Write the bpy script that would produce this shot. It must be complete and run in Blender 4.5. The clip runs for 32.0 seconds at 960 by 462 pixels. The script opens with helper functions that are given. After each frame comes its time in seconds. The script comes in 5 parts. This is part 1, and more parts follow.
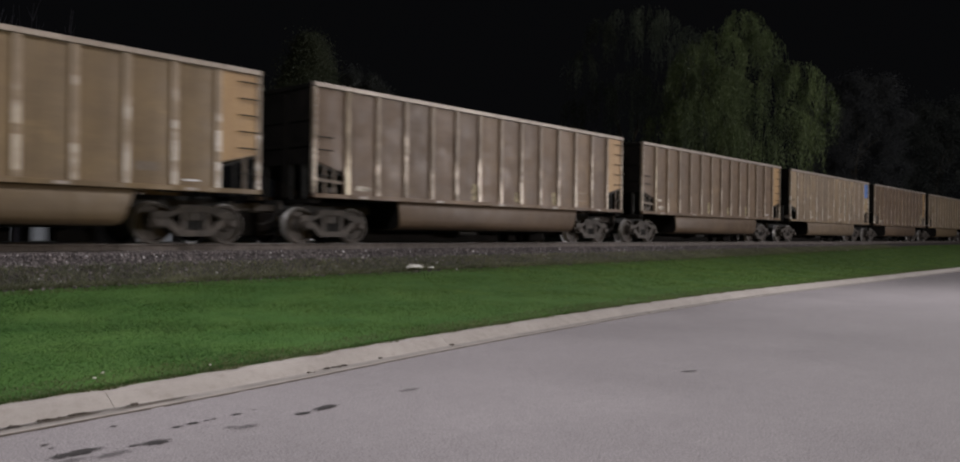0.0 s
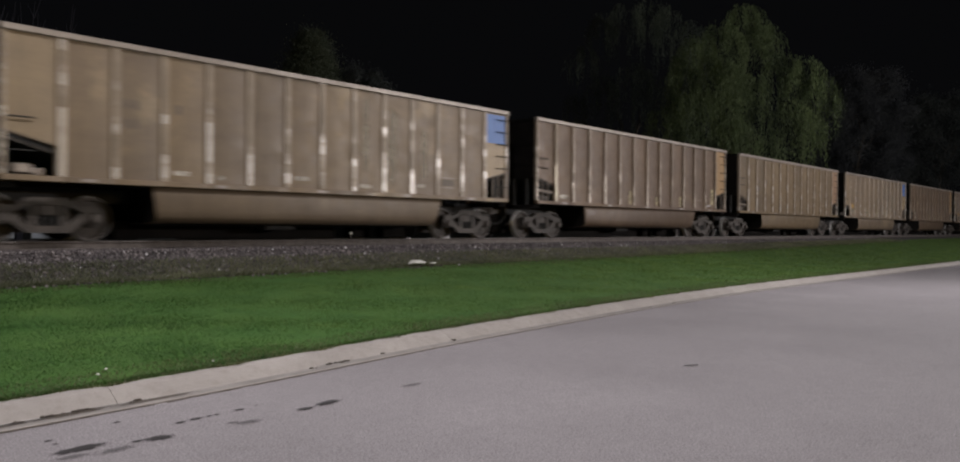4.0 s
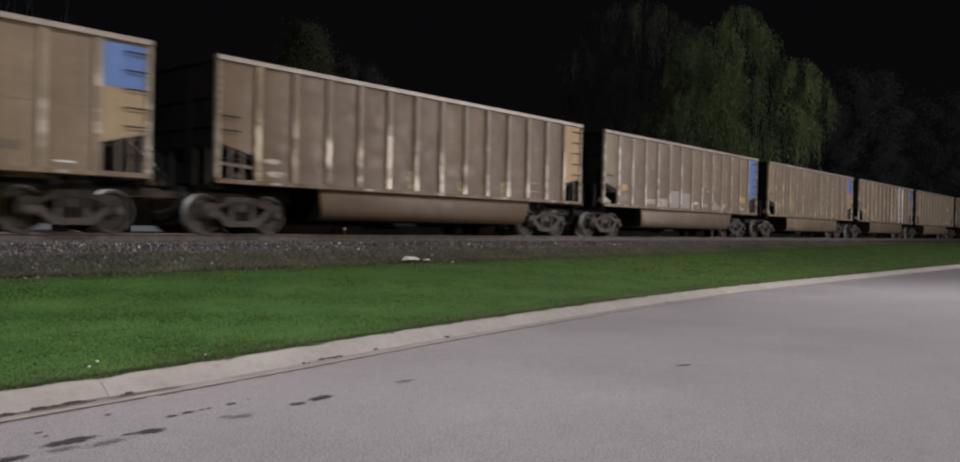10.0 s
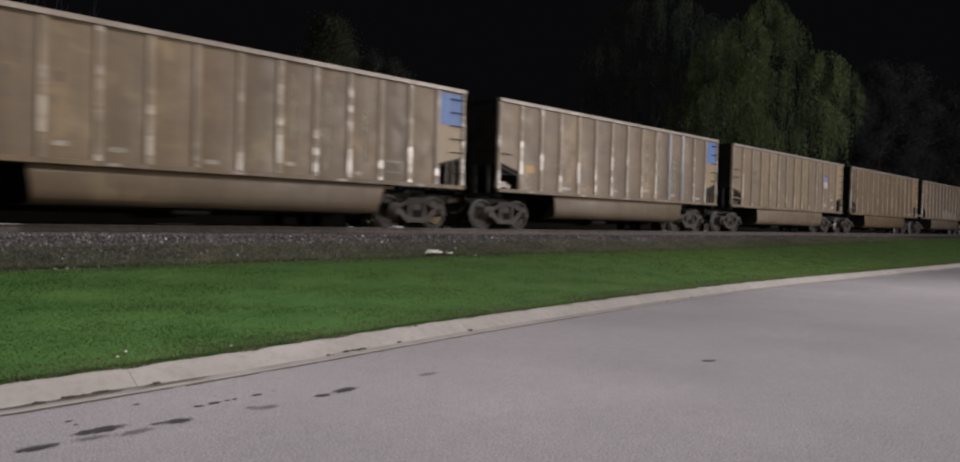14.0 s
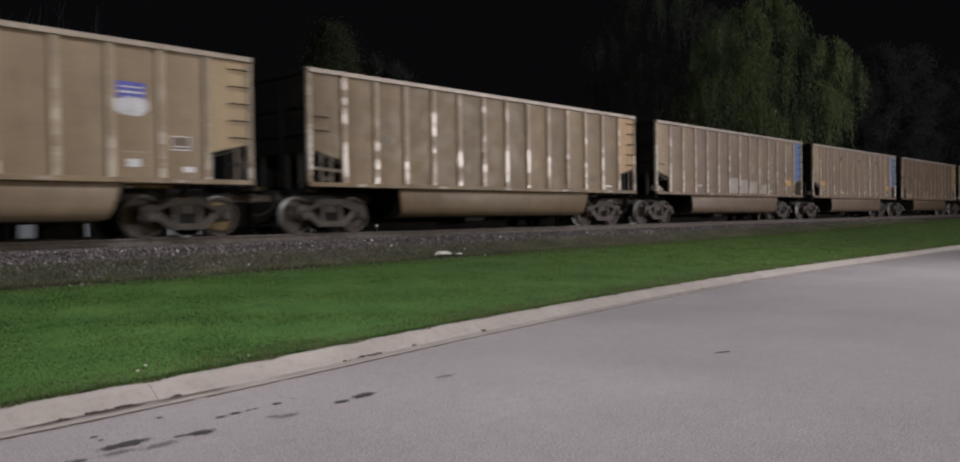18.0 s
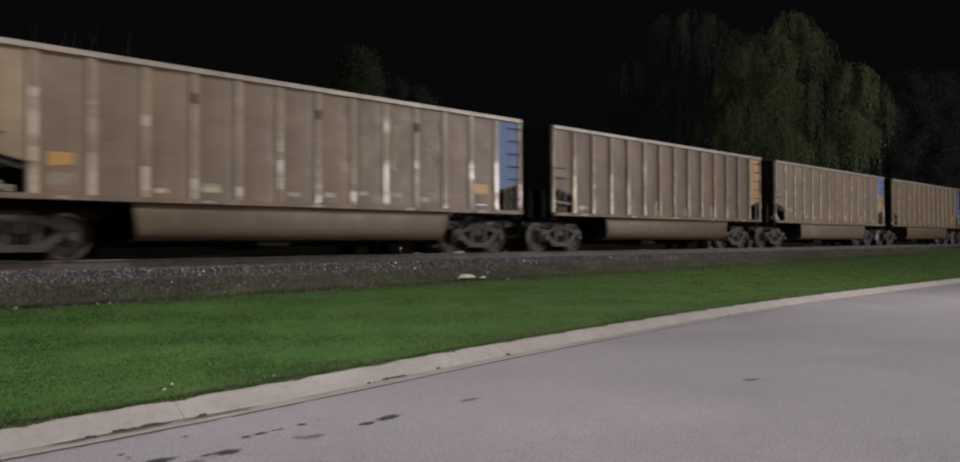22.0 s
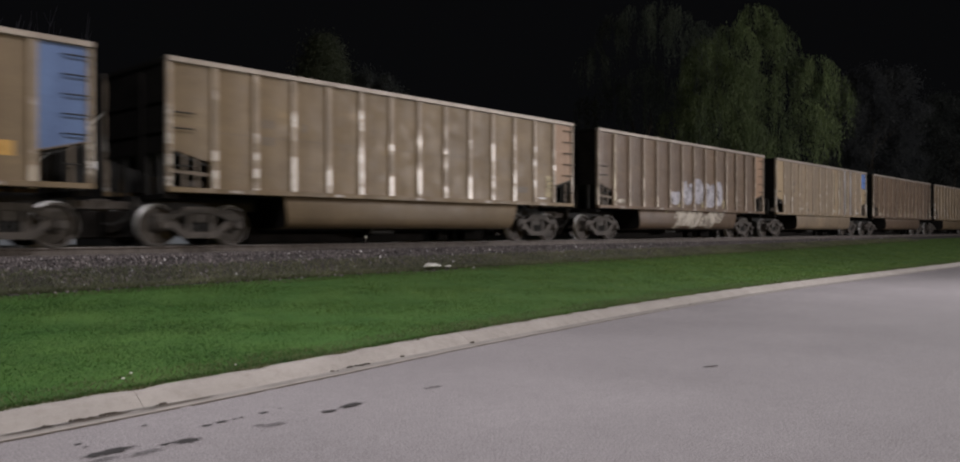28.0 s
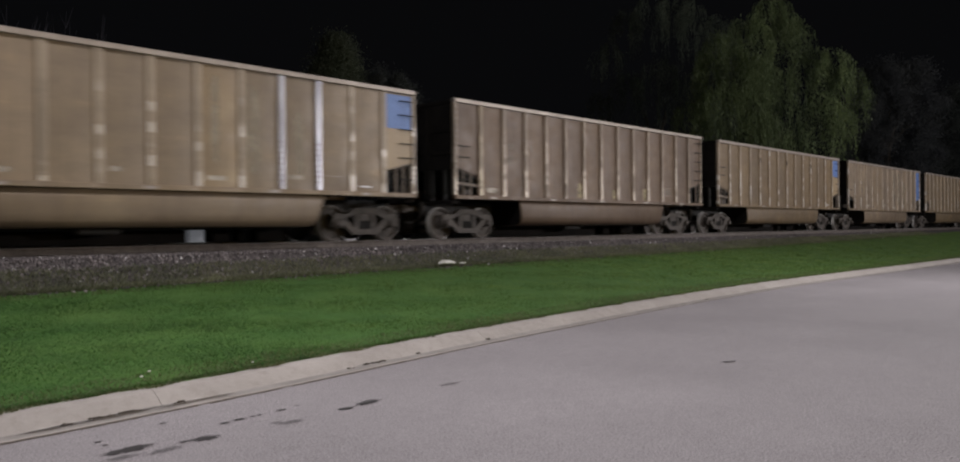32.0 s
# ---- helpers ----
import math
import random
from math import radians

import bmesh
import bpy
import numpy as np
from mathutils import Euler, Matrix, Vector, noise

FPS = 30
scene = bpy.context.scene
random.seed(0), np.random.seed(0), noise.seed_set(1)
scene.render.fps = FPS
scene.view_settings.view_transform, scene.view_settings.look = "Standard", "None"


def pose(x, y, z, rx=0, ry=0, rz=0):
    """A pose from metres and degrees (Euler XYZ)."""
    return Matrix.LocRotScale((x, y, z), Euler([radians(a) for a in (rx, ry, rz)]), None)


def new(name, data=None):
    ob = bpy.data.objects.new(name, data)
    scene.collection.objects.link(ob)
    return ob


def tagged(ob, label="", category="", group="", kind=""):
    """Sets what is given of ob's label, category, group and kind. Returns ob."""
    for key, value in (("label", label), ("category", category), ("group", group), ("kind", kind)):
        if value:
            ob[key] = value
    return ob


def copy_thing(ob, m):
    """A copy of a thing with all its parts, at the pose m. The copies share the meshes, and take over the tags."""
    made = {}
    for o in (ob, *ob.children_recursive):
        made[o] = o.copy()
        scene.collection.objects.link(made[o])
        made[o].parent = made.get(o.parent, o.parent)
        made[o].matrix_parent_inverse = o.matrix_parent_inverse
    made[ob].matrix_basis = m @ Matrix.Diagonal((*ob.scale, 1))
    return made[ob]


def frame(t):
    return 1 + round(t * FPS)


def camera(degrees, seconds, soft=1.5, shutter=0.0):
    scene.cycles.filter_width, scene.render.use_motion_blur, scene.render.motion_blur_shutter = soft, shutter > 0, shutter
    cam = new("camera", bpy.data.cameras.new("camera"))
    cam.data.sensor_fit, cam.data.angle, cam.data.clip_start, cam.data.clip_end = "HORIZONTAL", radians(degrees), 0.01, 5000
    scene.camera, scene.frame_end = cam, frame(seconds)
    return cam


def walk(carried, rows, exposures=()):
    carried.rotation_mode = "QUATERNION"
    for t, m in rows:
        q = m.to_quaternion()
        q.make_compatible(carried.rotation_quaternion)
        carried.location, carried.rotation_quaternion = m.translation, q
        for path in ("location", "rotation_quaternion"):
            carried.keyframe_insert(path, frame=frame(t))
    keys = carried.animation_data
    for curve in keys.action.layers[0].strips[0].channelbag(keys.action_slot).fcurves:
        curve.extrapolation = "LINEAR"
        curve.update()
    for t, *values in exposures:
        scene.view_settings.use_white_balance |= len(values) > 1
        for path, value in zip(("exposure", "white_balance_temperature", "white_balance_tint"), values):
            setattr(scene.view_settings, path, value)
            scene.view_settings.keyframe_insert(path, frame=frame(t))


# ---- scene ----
# World: X runs along the railway (the train goes towards -X), Y across it, z = 0 is the road.
cam = camera(61.5, 32.0, soft=1.9, shutter=0.6)
PATH = [
    (0, pose(0.001, -0.003, 1.600, 90.10, -0.65, -48.96)),
    (0.5, pose(0.003, 0.003, 1.595, 90.10, -0.49, -48.79)),
    (1, pose(0.005, 0.005, 1.594, 90.03, -0.46, -48.74)),
    (1.5, pose(0.006, 0.014, 1.591, 89.87, -0.45, -48.66)),
    (2, pose(-0.000, 0.008, 1.594, 89.74, -0.49, -48.61)),
    (2.5, pose(-0.003, -0.005, 1.594, 89.70, -0.48, -48.59)),
    (4.5, pose(0.001, -0.021, 1.596, 89.85, -0.44, -48.92)),
    (5, pose(0.010, 0.001, 1.593, 89.86, -0.58, -49.09)),
    (5.5, pose(0.003, 0.006, 1.590, 89.83, -0.71, -49.23)),
    (6, pose(-0.003, -0.001, 1.595, 89.76, -0.88, -49.29)),
    (6.5, pose(-0.000, 0.006, 1.591, 89.70, -0.95, -49.33)),
    (7, pose(-0.002, -0.003, 1.591, 89.62, -0.96, -49.29)),
    (7.5, pose(-0.014, -0.001, 1.592, 89.60, -1.00, -49.30)),
    (8, pose(-0.008, 0.003, 1.593, 89.65, -1.05, -49.36)),
    (8.5, pose(-0.006, -0.007, 1.592, 89.70, -0.97, -49.34)),
    (9, pose(-0.008, -0.006, 1.596, 89.67, -1.12, -49.33)),
    (9.5, pose(0.000, -0.001, 1.588, 89.68, -1.18, -49.28)),
    (10, pose(-0.003, 0.005, 1.588, 89.63, -1.20, -49.27)),
    (10.5, pose(-0.001, 0.005, 1.589, 89.60, -1.31, -49.18)),
    (11, pose(0.002, 0.007, 1.589, 89.56, -1.37, -49.16)),
    (11.5, pose(0.000, 0.008, 1.588, 89.50, -1.43, -49.07)),
    (12, pose(-0.002, 0.008, 1.591, 89.37, -1.43, -48.96)),
    (12.5, pose(0.000, 0.029, 1.591, 89.26, -1.53, -48.68)),
    (13, pose(-0.013, 0.006, 1.592, 89.15, -1.50, -48.27)),
    (13.5, pose(0.001, 0.027, 1.584, 89.14, -1.46, -47.92)),
    (14, pose(-0.005, 0.027, 1.587, 89.13, -1.45, -47.67)),
    (14.5, pose(-0.014, 0.011, 1.593, 89.10, -1.42, -47.50)),
    (15, pose(-0.003, 0.016, 1.584, 89.08, -1.33, -47.42)),
    (15.5, pose(0.000, 0.027, 1.590, 89.00, -1.36, -47.36)),
    (17.5, pose(-0.025, 0.017, 1.604, 88.79, -0.43, -47.53)),
    (18, pose(-0.073, 0.011, 1.619, 89.03, 0.82, -47.20)),
    (18.5, pose(-0.102, 0.019, 1.603, 89.24, 2.07, -47.07)),
    (19, pose(-0.085, 0.013, 1.604, 89.71, 1.69, -46.58)),
    (19.5, pose(-0.088, 0.021, 1.598, 89.94, 1.55, -46.40)),
    (20, pose(-0.100, 0.043, 1.596, 90.13, 1.14, -46.03)),
    (20.5, pose(-0.102, 0.042, 1.601, 90.17, 0.90, -45.75)),
    (21, pose(-0.093, 0.063, 1.602, 90.43, 0.49, -45.64)),
    (21.5, pose(-0.106, 0.054, 1.605, 90.61, 0.36, -45.59)),
    (22, pose(-0.099, 0.055, 1.604, 90.76, 0.24, -45.65)),
    (22.5, pose(-0.095, 0.047, 1.602, 90.80, 0.23, -45.86)),
    (23, pose(-0.092, 0.040, 1.596, 90.83, 0.22, -46.15)),
    (23.5, pose(-0.086, 0.044, 1.600, 90.85, 0.17, -46.57)),
    (24, pose(-0.094, 0.036, 1.600, 90.76, 0.14, -46.71)),
    (24.5, pose(-0.090, 0.036, 1.594, 90.69, 0.15, -46.73)),
    (25, pose(-0.069, 0.048, 1.598, 90.59, 0.08, -47.04)),
    (25.5, pose(-0.077, 0.021, 1.602, 90.51, 0.02, -47.52)),
    (27.5, pose(-0.072, 0.044, 1.598, 90.03, 0.05, -48.02)),
    (28, pose(-0.085, 0.024, 1.591, 90.00, 0.07, -48.00)),
    (28.5, pose(-0.084, 0.027, 1.591, 89.87, 0.09, -48.00)),
    (29, pose(-0.079, 0.013, 1.592, 89.74, 0.07, -48.01)),
    (29.5, pose(-0.086, 0.043, 1.587, 89.62, -0.11, -48.01)),
    (30, pose(-0.078, 0.043, 1.589, 89.61, -0.07, -47.89)),
    (30.5, pose(-0.094, 0.040, 1.589, 89.65, 0.05, -47.89)),
    (31, pose(-0.083, 0.039, 1.595, 89.62, 0.29, -47.73)),
    (31.5, pose(-0.097, 0.050, 1.593, 89.69, 0.44, -47.45)),
    (32, pose(-0.080, 0.046, 1.588, 89.77, 0.50, -47.01)),
]
EXPOSURES = [(0, -0.10), (6, -0.05), (12, 0.0), (18, 0.0), (20, -0.10), (24, -0.10), (28, -0.04), (32, -0.03)]
walk(cam, PATH, EXPOSURES)

# ---- night sky and street lighting ----
world = bpy.data.worlds.new("night_sky")
scene.world = world
world.use_nodes = True
world.node_tree.nodes["Background"].inputs["Color"].default_value = (0.85, 0.87, 1.0, 1)
world.node_tree.nodes["Background"].inputs["Strength"].default_value = 0.0029


def street_light(x, y, z, power, colour, shielded=True):
    """A street lamp; a shielded one shines downwards from a flat head, another all round."""
    lamp = bpy.data.lights.new("street_light", "AREA" if shielded else "POINT")
    lamp.energy, lamp.color = power, colour
    if shielded:
        lamp.shape, lamp.size = "DISK", 0.9
    else:
        lamp.shadow_soft_size = 0.5
    ob = new("street_light", lamp)
    ob.matrix_world = pose(x, y, z)
    return ob


LAMP_WHITE = (1.0, 0.97, 1.0)
street_light(4.2, 6.0, 14.0, 1950, LAMP_WHITE)
# two unseen lamps added to brighten the lawn and road further along
street_light(24.0, 4.6, 11.5, 1250, LAMP_WHITE)
street_light(44.0, -6.0, 9.0, 350, LAMP_WHITE)
street_light(49.0, -18.0, 7.0, 29000, LAMP_WHITE, False)
# unseen lamp added to brighten the far trees
street_light(91.8, -8.2, 15.9, 4700, LAMP_WHITE, False)
# a warm lamp far behind the road, whose glow the waggon sides mirror
street_light(14.5, -25, 7.0, 4400, (1.0, 0.70, 0.30), False)

RAIL = 1.27          # height of the rail heads
TRACK = 17.86         # the track's middle line
PITCH = 16.18        # one waggon from coupler to coupler
BODY = 14.66         # length of a waggon's body
# the train's place: X of the front end of the second waggon, by time
TRAIN = [(0, 12.38), (6, -47.02), (9, -77.24), (13, -117.12), (19, -176.5), (23, -216.76), (28, -266.92), (32, -307.29)]


# ---- materials ----
def node_mat(name):
    m = bpy.data.materials.new(name)
    m.use_nodes = True
    nt = m.node_tree
    return m, nt, nt.nodes["Principled BSDF"]


def add(nt, kind, **inputs):
    n = nt.nodes.new(kind)
    for k, v in inputs.items():
        n.inputs[k.replace("_", " ")].default_value = v
    return n


def coords(nt, scale=(1, 1, 1), shift=False):
    """Object-space coordinates, moved by a random amount for each object if asked."""
    tc = nt.nodes.new("ShaderNodeTexCoord")
    mp = nt.nodes.new("ShaderNodeMapping")
    mp.inputs["Scale"].default_value = scale
    nt.links.new(tc.outputs["Object"], mp.inputs["Vector"])
    if shift:
        info = nt.nodes.new("ShaderNodeObjectInfo")
        mul = add(nt, "ShaderNodeMath")
        mul.operation = "MULTIPLY"
        mul.inputs[1].default_value = 37.0
        nt.links.new(info.outputs["Random"], mul.inputs[0])
        nt.links.new(mul.outputs[0], mp.inputs["Location"])
    return mp.outputs["Vector"]


def noise_tex(nt, vec, scale, detail=4.0, rough=0.6):
    n = add(nt, "ShaderNodeTexNoise", Scale=scale, Detail=detail, Roughness=rough)
    nt.links.new(vec, n.inputs["Vector"])
    return n.outputs["Fac"]


def ramp(nt, fac, stops):
    r = nt.nodes.new("ShaderNodeValToRGB")
    el = r.color_ramp.elements
    while len(el) < len(stops):
        el.new(0.5)
    for e, (p, c) in zip(el, stops):
        e.position, e.color = p, (*c, 1)
    nt.links.new(fac, r.inputs["Fac"])
    return r.outputs["Color"]


def mix(nt, fac, a, b, blend="MIX"):
    m = nt.nodes.new("ShaderNodeMix")
    m.data_type, m.blend_type = "RGBA", blend
    for sock, v in ((m.inputs[0], fac), (m.inputs[6], a), (m.inputs[7], b)):
        if isinstance(v, (int, float)):
            sock.default_value = v
        elif isinstance(v, tuple):
            sock.default_value = (*v, 1)
        else:
            nt.links.new(v, sock)
    return m.outputs[2]


def bump(nt, bsdf, height, strength, distance=0.01):
    b = add(nt, "ShaderNodeBump", Strength=strength, Distance=distance)
    nt.links.new(height, b.inputs["Height"])
    nt.links.new(b.outputs["Normal"], bsdf.inputs["Normal"])


def rough_mat(name, dark, light, scale=3.0, fine=40.0, rough=0.8, metal=0.0, relief=0.3, depth=0.01, stretch=(1, 1, 1), spec=0.5):
    """A two-scale mottled surface."""
    m, nt, b = node_mat(name)
    v = coords(nt, stretch, True)
    big, small = noise_tex(nt, v, scale), noise_tex(nt, v, fine, 3.0)
    c = ramp(nt, big, [(0.3, dark), (0.7, light)])
    g = ramp(nt, small, [(0.25, (0.72, 0.72, 0.72)), (0.75, (1.2, 1.2, 1.2))])
    nt.links.new(mix(nt, 0.8, c, g, "MULTIPLY"), b.inputs["Base Color"])
    b.inputs["Roughness"].default_value = rough
    b.inputs["Metallic"].default_value = metal
    b.inputs["Specular IOR Level"].default_value = spec
    bump(nt, b, small, relief, depth)
    return m


def asphalt_mat():
    m, nt, b = node_mat("worn_asphalt")
    v = coords(nt)
    grit, mid, big = noise_tex(nt, v, 58, 4, 0.85), noise_tex(nt, v, 7, 5), noise_tex(nt, v, 0.35, 4)
    c = ramp(nt, big, [(0.3, (0.216, 0.197, 0.204)), (0.7, (0.268, 0.245, 0.253))])
    c = mix(nt, 0.7, c, ramp(nt, mid, [(0.38, (0.92, 0.92, 0.92)), (0.62, (1.06, 1.06, 1.06))]), "MULTIPLY")
    c = mix(nt, 0.8, c, ramp(nt, grit, [(0.36, (0.30, 0.30, 0.30)), (0.50, (0.98, 0.98, 0.98)), (0.64, (1.95, 1.92, 1.9))]), "MULTIPLY")
    nt.links.new(c, b.inputs["Base Color"])
    b.inputs["Roughness"].default_value = 0.78
    bump(nt, b, grit, 0.6, 0.006)
    return m


def concrete_mat():
    m, nt, b = node_mat("kerb_concrete")
    v = coords(nt, (1, 1, 1), True)
    big, mid, fine = noise_tex(nt, v, 1.1, 5), noise_tex(nt, v, 7, 5, 0.7), noise_tex(nt, v, 180, 2)
    c = ramp(nt, big, [(0.3, (0.285, 0.256, 0.236)), (0.7, (0.360, 0.326, 0.302))])
    c = mix(nt, 0.8, c, ramp(nt, mid, [(0.3, (0.80, 0.78, 0.76)), (0.5, (1, 1, 1)), (0.75, (1.08, 1.08, 1.08))]), "MULTIPLY")
    c = mix(nt, 0.6, c, ramp(nt, fine, [(0.3, (0.75, 0.75, 0.75)), (0.7, (1.15, 1.15, 1.15))]), "MULTIPLY")
    nt.links.new(c, b.inputs["Base Color"])
    b.inputs["Roughness"].default_value = 0.85
    bump(nt, b, fine, 0.4, 0.004)
    return m


def math_node(nt, op, a, b=None, c=None):
    n = nt.nodes.new("ShaderNodeMath")
    n.operation = op
    for k, v in enumerate((a, b, c)):
        if v is None:
            continue
        if isinstance(v, (int, float)):
            n.inputs[k].default_value = v
        else:
            nt.links.new(v, n.inputs[k])
    return n.outputs[0]


def own_axis(nt, axis, gain=53.0):
    """A coordinate of the object and the same one moved by a random amount for each object."""
    tc = nt.nodes.new("ShaderNodeTexCoord")
    sep = nt.nodes.new("ShaderNodeSeparateXYZ")
    info = nt.nodes.new("ShaderNodeObjectInfo")
    nt.links.new(tc.outputs["Object"], sep.inputs[0])
    plain = sep.outputs[axis]
    return plain, math_node(nt, "MULTIPLY_ADD", info.outputs["Random"], gain, plain)


def paint_mat(name, dark, light, patch, patch_at=0.62, rough=0.5, metal=0.1, panels=True):
    """Dusty aluminium sheets: every panel with its own tint, streaks that run down, cloudy patches, dents."""
    m, nt, b = node_mat(name)
    v = coords(nt, (1, 1, 1), True)
    vs = coords(nt, (6, 6, 0.35), True)
    vw = coords(nt, (0.55, 0.55, 1.5), True)
    cloud, streak, fine = noise_tex(nt, v, 0.55, 4), noise_tex(nt, vs, 1.6, 4), noise_tex(nt, v, 26, 4, 0.7)
    wipe = noise_tex(nt, vw, 1.5, 5, 0.65)
    c = ramp(nt, cloud, [(0.25, dark), (0.6, light), (patch_at + 0.12, patch)])
    # sheets between the ribs
    x, _ = own_axis(nt, "X")
    info = nt.nodes.new("ShaderNodeObjectInfo")
    cell = math_node(nt, "FLOOR", math_node(nt, "MULTIPLY_ADD", x, 12 / (BODY - 2.20), -1.10 * 12 / (BODY - 2.20)))
    cell = math_node(nt, "MULTIPLY_ADD", info.outputs["Random"], 91.0, cell)
    wn = nt.nodes.new("ShaderNodeTexWhiteNoise")
    wn.noise_dimensions = "1D"
    nt.links.new(cell, wn.inputs["W"])
    c = mix(nt, 1.0 if panels else 0.0, c, ramp(nt, wn.outputs["Value"], [(0.0, (0.88, 0.90, 0.93)), (0.5, (1.0, 1.0, 1.0)), (1.0, (1.10, 1.09, 1.02))]), "MULTIPLY")
    c = mix(nt, 0.75, c, ramp(nt, streak, [(0.3, (0.78, 0.77, 0.76)), (0.5, (1, 1, 1)), (0.75, (1.1, 1.09, 1.06))]), "MULTIPLY")
    c = mix(nt, 0.8, c, ramp(nt, wipe, [(0.36, (0.88, 0.88, 0.90)), (0.52, (1, 1, 1)), (0.62, (1.05, 1.05, 1.02)), (0.70, (1.30, 1.27, 1.18))]), "MULTIPLY")
    c = mix(nt, 0.6, c, ramp(nt, fine, [(0.3, (0.8, 0.8, 0.8)), (0.7, (1.12, 1.12, 1.12))]), "MULTIPLY")
    nt.links.new(c, b.inputs["Base Color"])
    b.inputs["Metallic"].default_value = metal
    r = ramp(nt, noise_tex(nt, v, 3.0, 5), [(0.3, (rough - 0.06,) * 3), (0.7, (rough + 0.16,) * 3)])
    nt.links.new(r, b.inputs["Roughness"])
    # the load bows each sheet outwards between its ribs
    f = math_node(nt, "FRACT", math_node(nt, "MULTIPLY_ADD", x, 12 / (BODY - 2.20), -1.10 * 12 / (BODY - 2.20)))
    bow = math_node(nt, "MULTIPLY", f, math_node(nt, "SUBTRACT", 1.0, f))
    dents = noise_tex(nt, coords(nt, (1, 1, 0.6), True), 1.3, 2)
    bump(nt, b, math_node(nt, "MULTIPLY_ADD", dents, 0.25, math_node(nt, "MULTIPLY", bow, 4.0 if panels else 0.0)), 1.0, 0.04)
    return m


def rib_mat(name, dust, glint=0.03, bare=(0.56, 0.51, 0.46), soft=False):
    """A rib: dusty like the sheet, dented in blocks along its height, lamp glints painted pale on them."""
    m, nt, b = node_mat(name)
    z, zs = own_axis(nt, "Z")
    vo = nt.nodes.new("ShaderNodeTexVoronoi")
    vo.voronoi_dimensions = "1D"
    vo.inputs["Scale"].default_value = 4.6
    nt.links.new(zs, vo.inputs["W"])
    sep = nt.nodes.new("ShaderNodeSeparateColor")
    nt.links.new(vo.outputs["Color"], sep.inputs[0])
    block = noise_tex(nt, coords(nt, (0.8, 0.8, 1.0), True), 4.2, 3, 0.7) if soft else sep.outputs[0]
    v = coords(nt, (0.5, 0.5, 1.0), True)
    run = noise_tex(nt, coords(nt, (0.2, 0.2, 1.0), True), 1.15, 2)
    ragged = noise_tex(nt, v, 9, 3)
    fine = noise_tex(nt, v, 24, 3)
    # painted glints gather towards the rib's foot
    low = nt.nodes.new("ShaderNodeMapRange")
    for k, val in ((1, 1.3), (2, 3.7), (3, 0.08 + glint), (4, -0.16 + glint)):
        low.inputs[k].default_value = val
    nt.links.new(z, low.inputs[0])
    w = math_node(nt, "MULTIPLY_ADD", block, 0.34, low.outputs[0])
    w = math_node(nt, "MULTIPLY_ADD", run, 0.66, w)
    w = math_node(nt, "MULTIPLY_ADD", ragged, 0.16, w)
    base = ramp(nt, run, [(0.35, tuple(d * 0.95 for d in dust)), (0.6, tuple(d * 1.3 for d in dust))])
    c = mix(nt, ramp(nt, w, [(0.60, (0, 0, 0)), (0.67, (0.35,) * 3), (0.75, (1, 1, 1))]), base, bare)
    c = mix(nt, 0.6, c, ramp(nt, fine, [(0.3, (0.78, 0.78, 0.78)), (0.7, (1.15, 1.15, 1.15))]), "MULTIPLY")
    nt.links.new(c, b.inputs["Base Color"])
    nt.links.new(ramp(nt, w, [(0.60, (0.1,) * 3), (0.75, (0.42,) * 3)]), b.inputs["Metallic"])
    nt.links.new(ramp(nt, w, [(0.58, (0.52,) * 3), (0.75, (0.43,) * 3)]), b.inputs["Roughness"])
    bump(nt, b, block, 0.35, 0.05)
    return m


def see_through(nt, b, colour, share):
    """Thin blades: part of the light comes through from behind."""
    tr = nt.nodes.new("ShaderNodeBsdfTranslucent")
    nt.links.new(colour, tr.inputs["Color"])
    ms = nt.nodes.new("ShaderNodeMixShader")
    ms.inputs[0].default_value = share
    nt.links.new(b.outputs[0], ms.inputs[1])
    nt.links.new(tr.outputs[0], ms.inputs[2])
    nt.links.new(ms.outputs[0], nt.nodes["Material Output"].inputs["Surface"])


def leaf_mat(name, dark, light, scale=0.5, depth=0.8, drape=1.0):
    m, nt, b = node_mat(name)
    geo = nt.nodes.new("ShaderNodeNewGeometry")
    c = ramp(nt, geo.outputs["Random Per Island"], [(0.0, dark), (1.0, light)])
    v = coords(nt, (1, 1, drape))
    c = mix(nt, depth, c, ramp(nt, noise_tex(nt, v, scale, 3), [(0.32, (0.35, 0.38, 0.38)), (0.68, (1.45, 1.4, 1.2))]), "MULTIPLY")
    nt.links.new(c, b.inputs["Base Color"])
    b.inputs["Roughness"].default_value = 0.6
    see_through(nt, b, c, 0.5)
    return m


